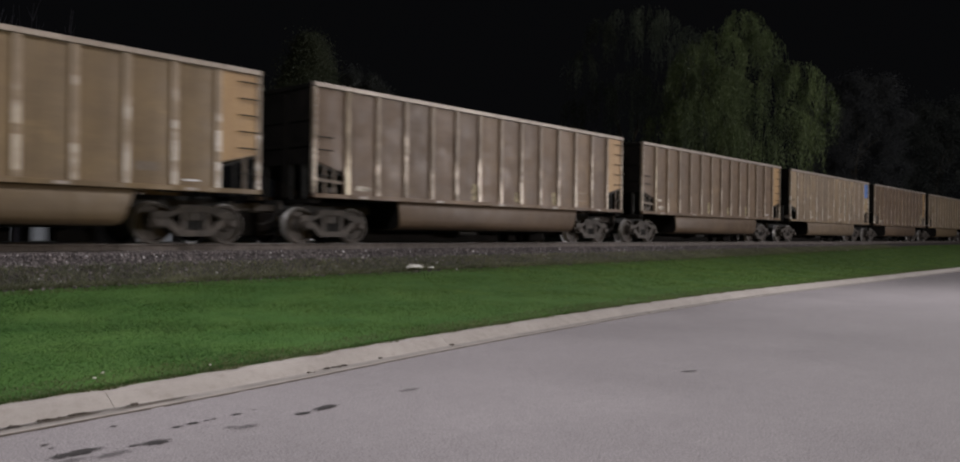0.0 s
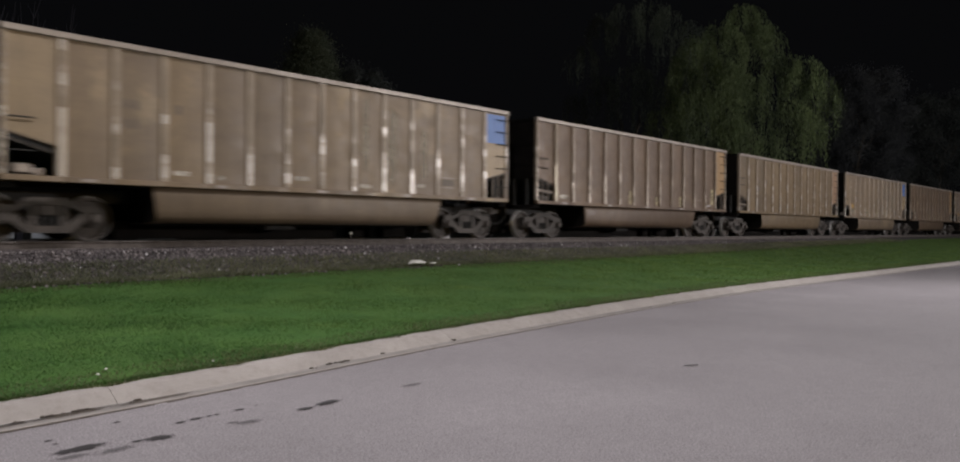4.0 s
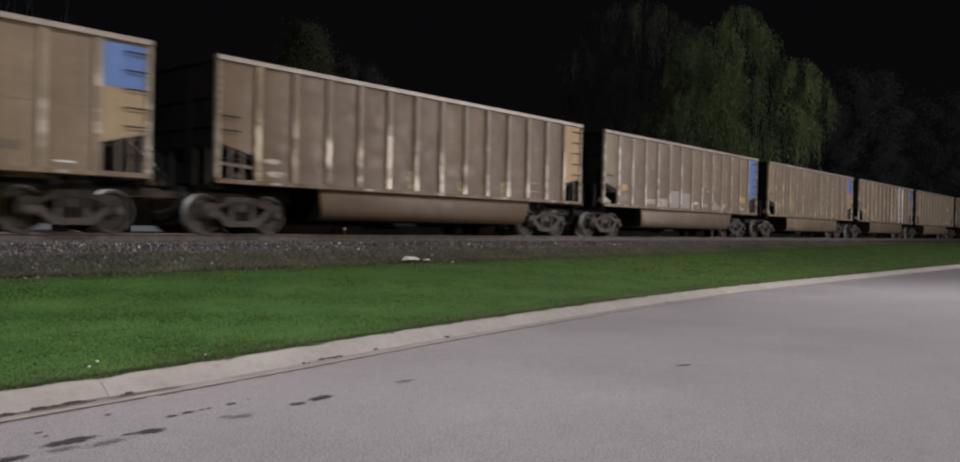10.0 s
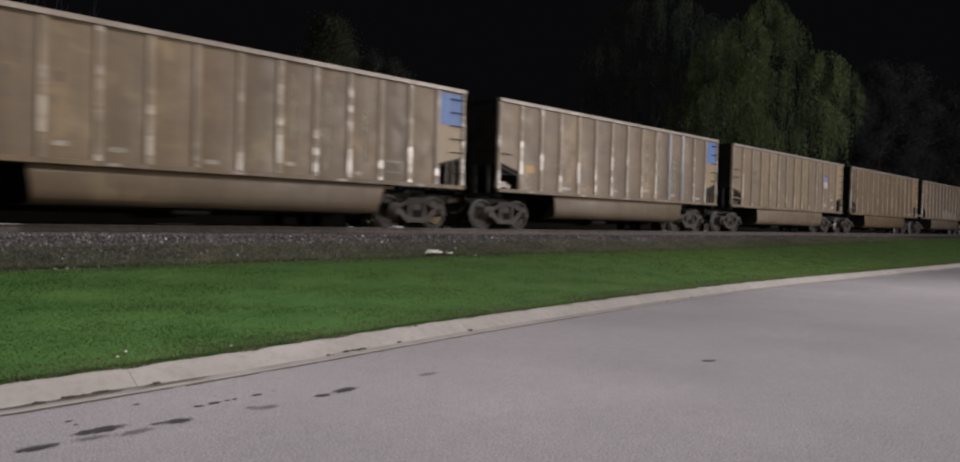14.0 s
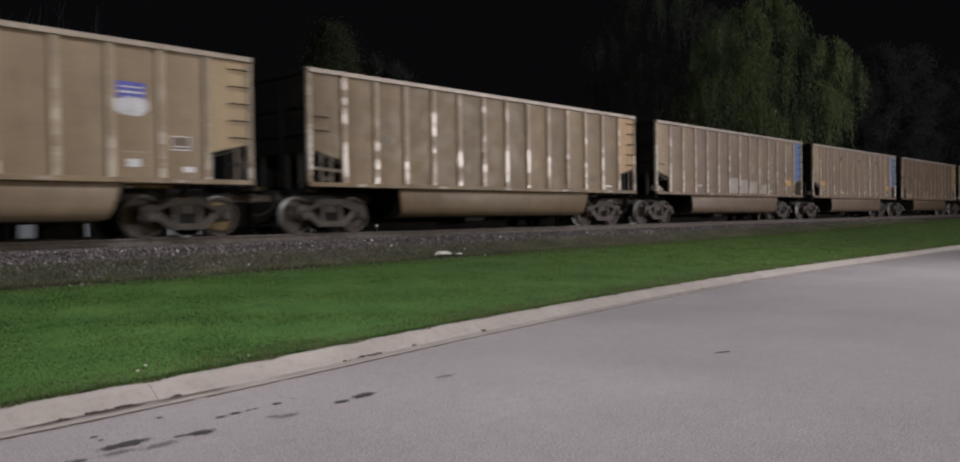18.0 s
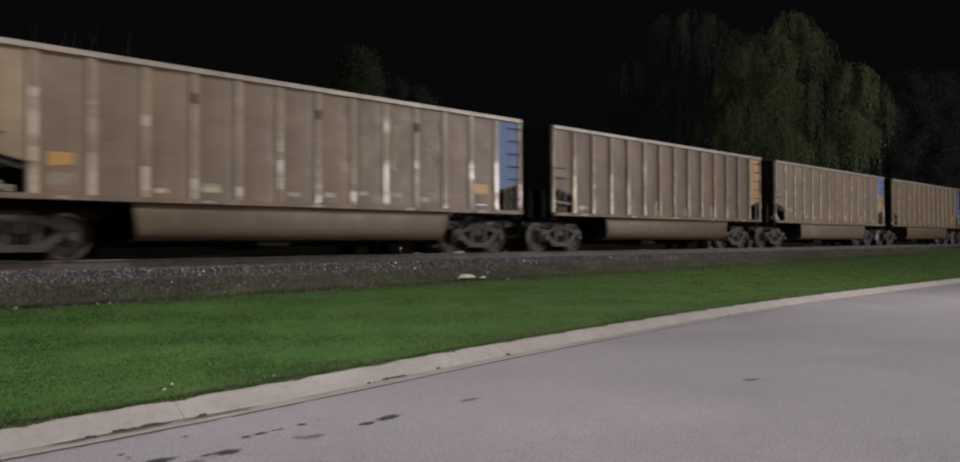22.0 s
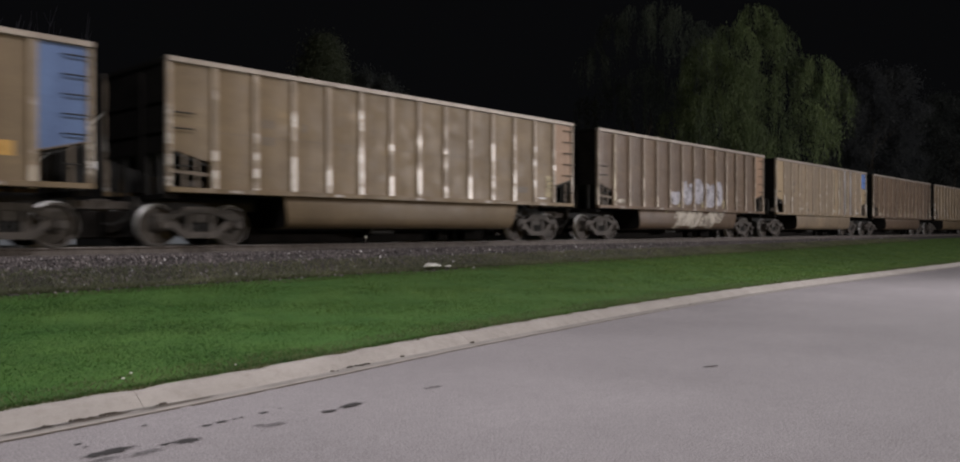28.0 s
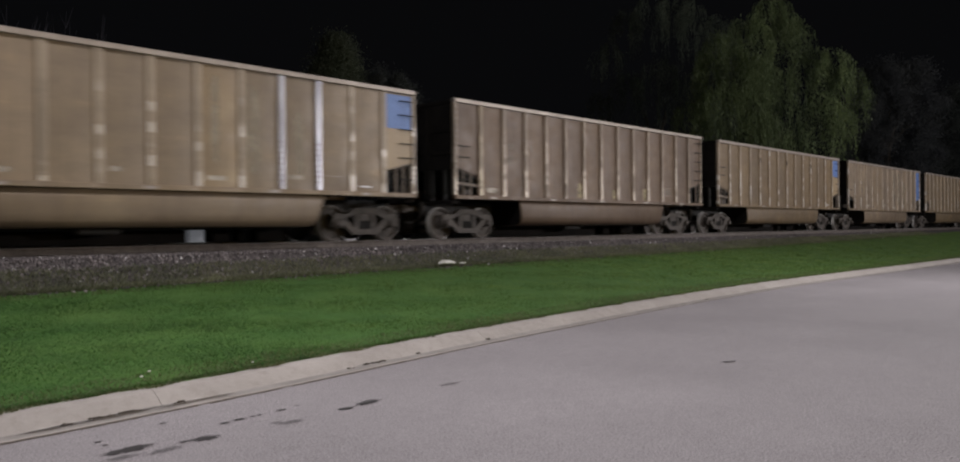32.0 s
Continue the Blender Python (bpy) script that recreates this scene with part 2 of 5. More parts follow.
def grass_mat():
    """Mown blades: deep green at low X, lighter and yellower with growing X, in tufts."""
    m, nt, b = node_mat("grass_blades")
    geo = nt.nodes.new("ShaderNodeNewGeometry")
    deep = ramp(nt, geo.outputs["Random Per Island"], [(0.0, (0.016, 0.070, 0.0070)), (0.75, (0.025, 0.094, 0.010)), (0.95, (0.044, 0.124, 0.019)), (1.0, (0.14, 0.18, 0.06))])
    thin = ramp(nt, geo.outputs["Random Per Island"], [(0.0, (0.088, 0.166, 0.034)), (0.75, (0.130, 0.216, 0.052)), (0.94, (0.164, 0.244, 0.072)), (1.0, (0.24, 0.27, 0.12))])
    v = coords(nt)
    tc = nt.nodes.new("ShaderNodeTexCoord")
    sep = nt.nodes.new("ShaderNodeSeparateXYZ")
    nt.links.new(tc.outputs["Object"], sep.inputs[0])
    along = math_node(nt, "MULTIPLY_ADD", sep.outputs["X"], 0.055, -0.36)
    along = math_node(nt, "MULTIPLY_ADD", noise_tex(nt, v, 0.45, 4), 0.9, along)
    c = mix(nt, ramp(nt, along, [(0.15, (0, 0, 0)), (0.95, (1, 1, 1))]), deep, thin)
    c = mix(nt, 0.4, c, ramp(nt, noise_tex(nt, v, 0.9, 4), [(0.36, (0.66, 0.72, 0.66)), (0.64, (1.40, 1.22, 1.28))]), "MULTIPLY")
    c = mix(nt, 0.8, c, ramp(nt, noise_tex(nt, v, 2.2, 3, 0.6), [(0.33, (0.66, 0.70, 0.64)), (0.5, (1, 1, 1)), (0.68, (1.30, 1.22, 1.22))]), "MULTIPLY")
    nt.links.new(c, b.inputs["Base Color"])
    b.inputs["Roughness"].default_value = 0.65
    see_through(nt, b, c, 0.45)
    return m


def spray_mat(name, dark, light, most):
    """Sprayed paint that thins out unevenly over the sheet below it."""
    m, nt, b = node_mat(name)
    v = coords(nt)
    c = ramp(nt, noise_tex(nt, v, 2.5, 4), [(0.3, dark), (0.7, light)])
    nt.links.new(c, b.inputs["Base Color"])
    b.inputs["Roughness"].default_value = 0.6
    cover = ramp(nt, noise_tex(nt, v, 2.2, 5, 0.7), [(0.34, (0.25 * most,) * 3), (0.56, (most,) * 3)])
    nt.links.new(cover, b.inputs["Alpha"])
    return m


def stone_mat():
    """Dark crushed stone, a few pieces pale."""
    m, nt, b = node_mat("ballast_stones")
    geo = nt.nodes.new("ShaderNodeNewGeometry")
    c = ramp(nt, geo.outputs["Random Per Island"], [(0.0, (0.050, 0.043, 0.045)), (0.55, (0.106, 0.091, 0.092)), (0.975, (0.195, 0.172, 0.170)), (0.99, (0.55, 0.54, 0.55))])
    v = coords(nt)
    c = mix(nt, 0.6, c, ramp(nt, noise_tex(nt, v, 1.2, 3), [(0.35, (0.65, 0.65, 0.66)), (0.65, (1.25, 1.22, 1.2))]), "MULTIPLY")
    nt.links.new(c, b.inputs["Base Color"])
    b.inputs["Roughness"].default_value = 0.85
    return m


def stain_mat(name, colour, most):
    """A soaked-in stain that thins out unevenly towards its rim; the disc has radius 1."""
    m, nt, b = node_mat(name)
    b.inputs["Base Color"].default_value = (*colour, 1)
    b.inputs["Roughness"].default_value = 0.6
    tc = nt.nodes.new("ShaderNodeTexCoord")
    ln = nt.nodes.new("ShaderNodeVectorMath")
    ln.operation = "LENGTH"
    nt.links.new(tc.outputs["Object"], ln.inputs[0])
    ragged = noise_tex(nt, coords(nt, (1, 1, 1), True), 2.9, 5, 0.7)
    sub = nt.nodes.new("ShaderNodeMath")
    sub.operation = "MULTIPLY_ADD"
    nt.links.new(ragged, sub.inputs[0])
    sub.inputs[1].default_value = 2.5
    nt.links.new(ln.outputs["Value"], sub.inputs[2])
    fade = nt.nodes.new("ShaderNodeMapRange")
    for k, val in ((1, 1.82), (2, 2.30), (3, most), (4, 0.0)):
        fade.inputs[k].default_value = val
    nt.links.new(sub.outputs[0], fade.inputs[0])
    nt.links.new(fade.outputs[0], b.inputs["Alpha"])
    return m


ASPHALT = asphalt_mat()
CONCRETE = concrete_mat()
STAIN = stain_mat("oil_stain", (0.030, 0.027, 0.028), 0.95)
FAINT = stain_mat("old_oil_stain", (0.045, 0.041, 0.042), 0.40)
SILT = stain_mat("gutter_silt", (0.075, 0.058, 0.044), 0.75)
GUTTER = rough_mat("dirty_gutter_concrete", (0.185, 0.166, 0.152), (0.305, 0.277, 0.256), 2.5, 60, 0.9)
SOIL = rough_mat("lawn_soil", (0.030, 0.098, 0.011), (0.064, 0.140, 0.022), 0.8, 9, 0.95, relief=0.25, depth=0.02)
FAR_GROUND = rough_mat("far_ground", (0.02, 0.03, 0.012), (0.04, 0.05, 0.02), 0.2, 8, 0.95)
GRASS = grass_mat()
DRYGRASS = leaf_mat("dull_grass", (0.090, 0.120, 0.050), (0.195, 0.195, 0.105), 0.6, 0.5)
WEED = leaf_mat("thin_weeds", (0.150, 0.170, 0.100), (0.240, 0.245, 0.160), 0.8, 0.5)
BALLAST = rough_mat("ballast_bed", (0.05, 0.044, 0.043), (0.10, 0.088, 0.085), 6, 34, 0.95, relief=1.0, depth=0.05)
DIRT = rough_mat("gutter_dirt", (0.035, 0.025, 0.018), (0.085, 0.066, 0.05), 20, 120, 0.95)
RUST = rough_mat("rusty_rail", (0.080, 0.066, 0.059), (0.15, 0.127, 0.114), 4, 50, 0.7, 0.2)
RAILTOP = rough_mat("polished_rail_head", (0.30, 0.28, 0.27), (0.42, 0.40, 0.38), 3, 50, 0.4, 0.8)
TIE = rough_mat("creosoted_wood", (0.03, 0.024, 0.02), (0.07, 0.058, 0.048), 3, 30, 0.9, stretch=(1, 0.2, 1))
# each _TUB paint is its sheet darkened, with the belly's shade in the colour
TAN = paint_mat("tan_dusty_sheet", (0.1350, 0.0927, 0.0523), (0.1746, 0.1224, 0.0705), (0.1998, 0.1440, 0.0808))
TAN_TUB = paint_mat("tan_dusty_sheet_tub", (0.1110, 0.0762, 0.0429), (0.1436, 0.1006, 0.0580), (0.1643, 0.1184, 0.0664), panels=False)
SAND = paint_mat("sand_dusty_sheet", (0.1908, 0.1404, 0.0936), (0.2448, 0.1827, 0.1224), (0.2835, 0.2160, 0.1422), 0.55)
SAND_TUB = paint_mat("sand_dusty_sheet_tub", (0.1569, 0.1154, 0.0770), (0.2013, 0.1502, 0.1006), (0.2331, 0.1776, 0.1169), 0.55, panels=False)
KHAKI = paint_mat("khaki_dusty_sheet", (0.1548, 0.1116, 0.0747), (0.2007, 0.1467, 0.0981), (0.2655, 0.1980, 0.1260), 0.54)
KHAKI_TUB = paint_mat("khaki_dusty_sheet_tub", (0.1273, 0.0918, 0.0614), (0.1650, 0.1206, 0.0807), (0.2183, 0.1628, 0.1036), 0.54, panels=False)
ROSE = paint_mat("rosy_khaki_dusty_sheet", (0.1485, 0.1053, 0.0756), (0.1908, 0.1368, 0.0990), (0.2358, 0.1737, 0.1224), 0.56)
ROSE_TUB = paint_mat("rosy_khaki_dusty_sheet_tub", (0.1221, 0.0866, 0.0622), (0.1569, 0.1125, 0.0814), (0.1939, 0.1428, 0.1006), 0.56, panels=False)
BROWN = paint_mat("brown_dusty_sheet", (0.1035, 0.0662, 0.0423), (0.1368, 0.0900, 0.0585), (0.1665, 0.1116, 0.0693))
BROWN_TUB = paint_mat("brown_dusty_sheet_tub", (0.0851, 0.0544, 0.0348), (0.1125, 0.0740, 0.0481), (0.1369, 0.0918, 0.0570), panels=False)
GOLD = paint_mat("golden_brown_dusty_sheet", (0.1080, 0.0698, 0.0432), (0.1404, 0.0927, 0.0585), (0.1710, 0.1170, 0.0711))
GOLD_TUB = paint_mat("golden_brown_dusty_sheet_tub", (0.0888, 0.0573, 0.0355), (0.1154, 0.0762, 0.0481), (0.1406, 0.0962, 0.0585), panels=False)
RIB_TAN = rib_mat("tan_rib", (0.245, 0.192, 0.142), 0.07)
RIB_SAND = rib_mat("sand_rib", (0.260, 0.212, 0.160), 0.04)
RIB_KHAKI = rib_mat("khaki_rib", (0.245, 0.196, 0.145), 0.07)
RIB_BROWN = rib_mat("brown_rib", (0.170, 0.130, 0.093), 0.075, (0.50, 0.43, 0.355), True)
# first rib of each side: more of the lamp glint painted in
GLINT_PALE = rib_mat("rubbed_pale_rib", (0.225, 0.178, 0.132), 0.13)
GLINT_BROWN = rib_mat("rubbed_brown_rib", (0.190, 0.145, 0.094), 0.13, (0.50, 0.43, 0.32), True)
BRIGHT_RIB = rough_mat("bright_aluminium", (0.34, 0.34, 0.38), (0.62, 0.62, 0.67), 1.6, 30, 0.30, 0.6, stretch=(1, 1, 0.7))
FADED = rough_mat("faded_lettering", (0.115, 0.088, 0.066), (0.15, 0.115, 0.085), 6, 40, 0.6)
OCHRE = rough_mat("ochre_wheel_paint", (0.16, 0.11, 0.045), (0.24, 0.17, 0.07), 5, 30, 0.7)
CHORD = rough_mat("chord_aluminium", (0.25, 0.21, 0.18), (0.37, 0.32, 0.28), 1.2, 20, 0.5, 0.35)
ORANGE = rough_mat("orange_panel_paint", (0.29, 0.175, 0.080), (0.39, 0.245, 0.110), 1.6, 25, 0.5, stretch=(2, 2, 0.5))
RUSTY = rough_mat("rust_orange_panel_paint", (0.25, 0.150, 0.090), (0.31, 0.195, 0.118), 1.6, 25, 0.55, stretch=(2, 2, 0.5))
CREAM = rough_mat("cream_panel_paint", (0.285, 0.205, 0.118), (0.355, 0.262, 0.155), 1.6, 25, 0.5, stretch=(2, 2, 0.5))
DUSTY_BLUE = rough_mat("dusty_blue_panel_paint", (0.070, 0.112, 0.235), (0.098, 0.155, 0.305), 1.4, 25, 0.6, stretch=(2, 2, 0.5))
BLUE = rough_mat("blue_panel_paint", (0.075, 0.145, 0.36), (0.11, 0.20, 0.46), 1.4, 25, 0.5, stretch=(2, 2, 0.5))
YELLOW = rough_mat("yellow_decal", (0.38, 0.21, 0.05), (0.50, 0.29, 0.08), 6, 40, 0.5)
WHITE = rough_mat("white_decal", (0.55, 0.54, 0.56), (0.75, 0.74, 0.77), 4, 40, 0.5)
PALE = rough_mat("pale_spray_paint", (0.40, 0.40, 0.43), (0.60, 0.60, 0.64), 3, 20, 0.6)
SPRAY = spray_mat("lilac_white_spray", (0.36, 0.345, 0.385), (0.53, 0.51, 0.555), 0.80)
SPRAY_YELLOW = spray_mat("yellowish_spray", (0.36, 0.295, 0.175), (0.50, 0.42, 0.26), 0.72)
SMUDGE = spray_mat("pale_smudge", (0.40, 0.35, 0.29), (0.58, 0.52, 0.44), 0.85)
STREAK = spray_mat("pale_streak", (0.30, 0.25, 0.18), (0.42, 0.36, 0.27), 0.55)
OLIVE = rough_mat("yellow_spray_paint", (0.36, 0.32, 0.20), (0.46, 0.41, 0.27), 3, 20, 0.6)
NAVY = rough_mat("blue_decal", (0.05, 0.06, 0.30), (0.09, 0.10, 0.42), 6, 40, 0.5)
BLACK = rough_mat("black_dirty_steel", (0.010, 0.009, 0.008), (0.024, 0.022, 0.020), 3, 30, 0.85)
# coal dust taken down to near black, with the gap's shade painted in
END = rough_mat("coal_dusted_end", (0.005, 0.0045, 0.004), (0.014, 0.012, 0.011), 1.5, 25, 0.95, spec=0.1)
BOGIE = rough_mat("brown_grey_bogie_steel", (0.034, 0.028, 0.024), (0.084, 0.069, 0.058), 4, 40, 0.7, 0.1)
TREAD = rough_mat("polished_wheel_rim", (0.34, 0.33, 0.32), (0.48, 0.47, 0.46), 3, 50, 0.38, 0.45)
COAL = rough_mat("black_coal_load", (0.008, 0.008, 0.008), (0.025, 0.025, 0.025), 4, 30, 0.8, relief=1.0, depth=0.08)
BARK = rough_mat("tree_bark", (0.045, 0.038, 0.03), (0.10, 0.085, 0.065), 3, 30, 0.9, stretch=(1, 1, 0.3))
WILLOW = leaf_mat("willow_leaves", (0.132, 0.180, 0.078), (0.174, 0.228, 0.106), 0.30, 0.85, 0.45)
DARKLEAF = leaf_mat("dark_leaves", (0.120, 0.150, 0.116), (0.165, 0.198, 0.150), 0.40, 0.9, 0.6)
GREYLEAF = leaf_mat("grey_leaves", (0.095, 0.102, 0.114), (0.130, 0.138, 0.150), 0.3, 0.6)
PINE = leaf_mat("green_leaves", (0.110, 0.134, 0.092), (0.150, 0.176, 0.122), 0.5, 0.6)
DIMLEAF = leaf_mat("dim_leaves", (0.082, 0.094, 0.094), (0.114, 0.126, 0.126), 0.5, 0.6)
SCUFF = rough_mat("rubbed_sheet", (0.25, 0.215, 0.19), (0.36, 0.315, 0.29), 3, 25, 0.5, 0.2, stretch=(3, 3, 0.6))
STONE = stone_mat()
PAPER = rough_mat("pale_litter", (0.5, 0.48, 0.45), (0.68, 0.66, 0.62), 10, 60, 0.8)
FASCIA = rough_mat("white_board_paint", (0.26, 0.27, 0.26), (0.36, 0.37, 0.36), 2, 30, 0.7)
SIDING = rough_mat("dark_siding", (0.018, 0.017, 0.016), (0.03, 0.028, 0.027), 1, 20, 0.8)
SHINGLE = rough_mat("dark_shingles", (0.015, 0.014, 0.014), (0.03, 0.028, 0.028), 2, 30, 0.9)
TWIG = rough_mat("pale_twigs", (0.030, 0.029, 0.040), (0.052, 0.050, 0.066), 4, 40, 0.8)


def window_light():
    m, nt, b = node_mat("lit_window")
    b.inputs["Base Color"].default_value = (0.2, 0.2, 0.2, 1)
    b.inputs["Emission Color"].default_value = (0.86, 0.90, 1.0, 1)
    b.inputs["Emission Strength"].default_value = 0.09
    b.inputs["Roughness"].default_value = 0.2
    return m


WINDOW = window_light()


# ---- mesh helpers ----
def part(name, bm, material, parent=None, label="", smooth=False):
    me = bpy.data.meshes.new(name)
    bmesh.ops.recalc_face_normals(bm, faces=bm.faces)
    bm.to_mesh(me)
    bm.free()
    for m in material if isinstance(material, list) else [material]:
        me.materials.append(m)
    if smooth:
        for p in me.polygons:
            p.use_smooth = True
    ob = new(name, me)
    ob.parent = parent
    if label:
        ob["label"] = label
    return ob


def again(ob, m, parent=None, name=""):
    """Another object on the same mesh, at the pose m."""
    o = new(name or ob.name.split(".")[0], ob.data)
    o.parent = parent or ob.parent
    o.matrix_basis = m
    if "label" in ob:
        o["label"] = ob["label"]
    return o


def root(name, m, label, category, group="", kind=""):
    e = new(name)
    e.empty_display_size = 0.3
    e.matrix_basis = m
    return tagged(e, label, category, group, kind)


def box(bm, x0, x1, y0, y1, z0, z1, bev=0.0):
    vs = [bm.verts.new((x, y, z)) for x in (x0, x1) for y in (y0, y1) for z in (z0, z1)]
    fs = [bm.faces.new([vs[i] for i in q]) for q in ((0, 1, 3, 2), (4, 6, 7, 5), (0, 4, 5, 1), (2, 3, 7, 6), (0, 2, 6, 4), (1, 5, 7, 3))]
    if bev:
        es = {e for f in fs for e in f.edges}
        bmesh.ops.bevel(bm, geom=list(es), offset=bev, segments=1, affect="EDGES")
    return bm


def prism(bm, poly, axis, a, b):
    """A polygon in the plane across an axis, drawn out from a to b. poly: pairs (y, z), (x, z) or (x, y)."""
    def at(p, w):
        return {"x": (w, p[0], p[1]), "y": (p[0], w, p[1]), "z": (p[0], p[1], w)}[axis]
    v0 = [bm.verts.new(at(p, a)) for p in poly]
    v1 = [bm.verts.new(at(p, b)) for p in poly]
    bm.faces.new(v0)
    bm.faces.new(v1[::-1])
    n = len(poly)
    for i in range(n):
        bm.faces.new((v0[i], v0[(i + 1) % n], v1[(i + 1) % n], v1[i]))
    return bm


def tube(bm, pts, radii, sides=8, cap=True):
    """A tapered tube along points."""
    rings = []
    for i, p in enumerate(pts):
        p = Vector(p)
        d = (Vector(pts[min(i + 1, len(pts) - 1)]) - Vector(pts[max(i - 1, 0)])).normalized()
        u = d.orthogonal().normalized()
        w = d.cross(u)
        r = radii[i] if isinstance(radii, (list, tuple)) else radii
        rings.append([bm.verts.new(p + (u * math.cos(a) + w * math.sin(a)) * r) for a in [2 * math.pi * k / sides for k in range(sides)]])
    for r0, r1 in zip(rings, rings[1:]):
        for k in range(sides):
            bm.faces.new((r0[k], r0[(k + 1) % sides], r1[(k + 1) % sides], r1[k]))
    if cap:
        bm.faces.new(rings[0])
        bm.faces.new(rings[-1][::-1])
    return bm


def lathe_y(bm, profile, sides=24, cx=0.0, cz=0.0):
    """Turn a profile of (y, radius) about the Y axis; the profile is closed."""
    rings = [[bm.verts.new((cx + r * math.cos(a), y, cz + r * math.sin(a))) for a in [2 * math.pi * k / sides for k in range(sides)]] for y, r in profile]
    n = len(rings)
    for i in range(n):
        r0, r1 = rings[i], rings[(i + 1) % n]
        for k in range(sides):
            bm.faces.new((r0[k], r0[(k + 1) % sides], r1[(k + 1) % sides], r1[k]))
    return bm


def raw(name, verts, faces, material, parent=None, smooth=False):
    me = bpy.data.meshes.new(name)
    me.from_pydata(verts, [], faces)
    me.materials.append(material)
    if smooth:
        for p in me.polygons:
            p.use_smooth = True
    ob = new(name, me)
    ob.parent = parent
    return ob


def spline(pairs, x):
    """Smooth height through given pairs."""
    if x <= pairs[0][0]:
        return pairs[0][1]
    for (x0, y0), (x1, y1) in zip(pairs, pairs[1:]):
        if x <= x1:
            u = (x - x0) / (x1 - x0)
            return y0 + (y1 - y0) * u
    return pairs[-1][1]


# ---- lie of the land ----
KERB = [(-40, 5.5), (-10, 6.35), (2.3, 6.77), (3.9, 6.92), (5.4, 7.11), (7.65, 7.46), (9, 7.60), (10.85, 7.76), (13.25, 8.0), (15.85, 8.17), (20, 8.34), (25, 8.3), (31, 8.16), (41, 8.0), (50, 7.8), (60, 7.4), (90, 6.0), (200, 0.0)]
TOE_Z = [(-40, 0.56), (5, 0.58), (11, 0.62), (17.5, 0.655), (24, 0.66), (31, 0.70), (42, 0.80), (52, 0.90), (70, 0.98), (200, 1.0)]
TOE_Y = 14.7


def kerb_y(x):
    return spline(KERB, x) * 0.5 + (spline(KERB, x - 1.5) + spline(KERB, x + 1.5)) * 0.25


def toe_z(x):
    return spline(TOE_Z, x)


def lawn_z(x, y):
    y0 = kerb_y(x) + 0.62
    u = min(max((y - y0) / (TOE_Y - y0), 0.0), 1.0)
    return 0.125 + (toe_z(x) - 0.125) * (0.75 * u + 0.25 * u * u) + 0.012 * math.sin(x * 1.3 + y) * math.sin(y * 1.7)


def strip(name, xs, ys_of, z_of, material, parent=None, n=8):
    """A sheet over xs whose cross lines run between two edges."""
    verts, faces = [], []
    for x in xs:
        a, b = ys_of(x)
        for j in range(n + 1):
            y = a + (b - a) * j / n
            verts.append((x, y, z_of(x, y)))
    for i in range(len(xs) - 1):
        for j in range(n):
            k = i * (n + 1) + j
            faces.append((k, k + n + 1, k + n + 2, k + 1))
    return raw(name, verts, faces, material, parent, True)


XS = [-40 + 1.0 * i for i in range(0, 131)] + [95 + 8 * i for i in range(14)]
road = strip("road", XS, lambda x: (kerb_y(x) - 60, kerb_y(x) + 0.02), lambda x, y: 0.0, ASPHALT, n=10)
tagged(road, "worn grey asphalt road with dark oil stains", "road", kind="structure")
lawn = strip("lawn", XS, lambda x: (kerb_y(x) + 0.57, TOE_Y + 0.25), lawn_z, SOIL, n=14)
tagged(lawn, "mown green lawn rising gently to the railway", "lawn", kind="structure")


def ballast_z(x, y):
    d = abs(y - TRACK)
    top, half = RAIL - 0.20, 1.85
    if d <= half:
        return top
    return top - (d - half) * (top - toe_z(x) + 0.05) / (TRACK - TOE_Y - half)


bed = strip("track_bed", XS, lambda x: (TOE_Y - 0.15, 2 * TRACK - TOE_Y + 0.15), ballast_z, BALLAST, n=26)
tagged(bed, "grey-brown crushed stone ballast bed of the railway", "ballast", kind="structure")
far = strip("ground", [-700, -200, -40, 0, 40, 80, 120, 199, 500, 1500], lambda x: (2 * TRACK - TOE_Y, 900), lambda x, y: toe_z(x) - 0.02, FAR_GROUND, n=6)
tagged(far, "dark grassy ground beyond the railway", "ground", kind="structure")
near = raw("ground", [(-1500, -900, -0.06), (1500, -900, -0.06), (1500, 26, -0.06), (-1500, 26, -0.06)], [(0, 1, 2, 3)], FAR_GROUND)
tagged(near, "dark ground around the road", "ground", kind="structure")

# ---- rolled concrete kerb with gutter, in cast lengths ----
kerb = root("kerb", pose(0, 0, 0), "pale concrete rolled kerb and gutter with dirt in the joints", "kerb", kind="structure")
PROFILE = [(0.0, -0.10), (0.0, 0.012), (0.030, 0.014), (0.27, -0.006), (0.30, 0.006), (0.37, 0.055), (0.45, 0.102), (0.52, 0.122), (0.60, 0.126), (0.615, 0.118), (0.615, -0.10)]


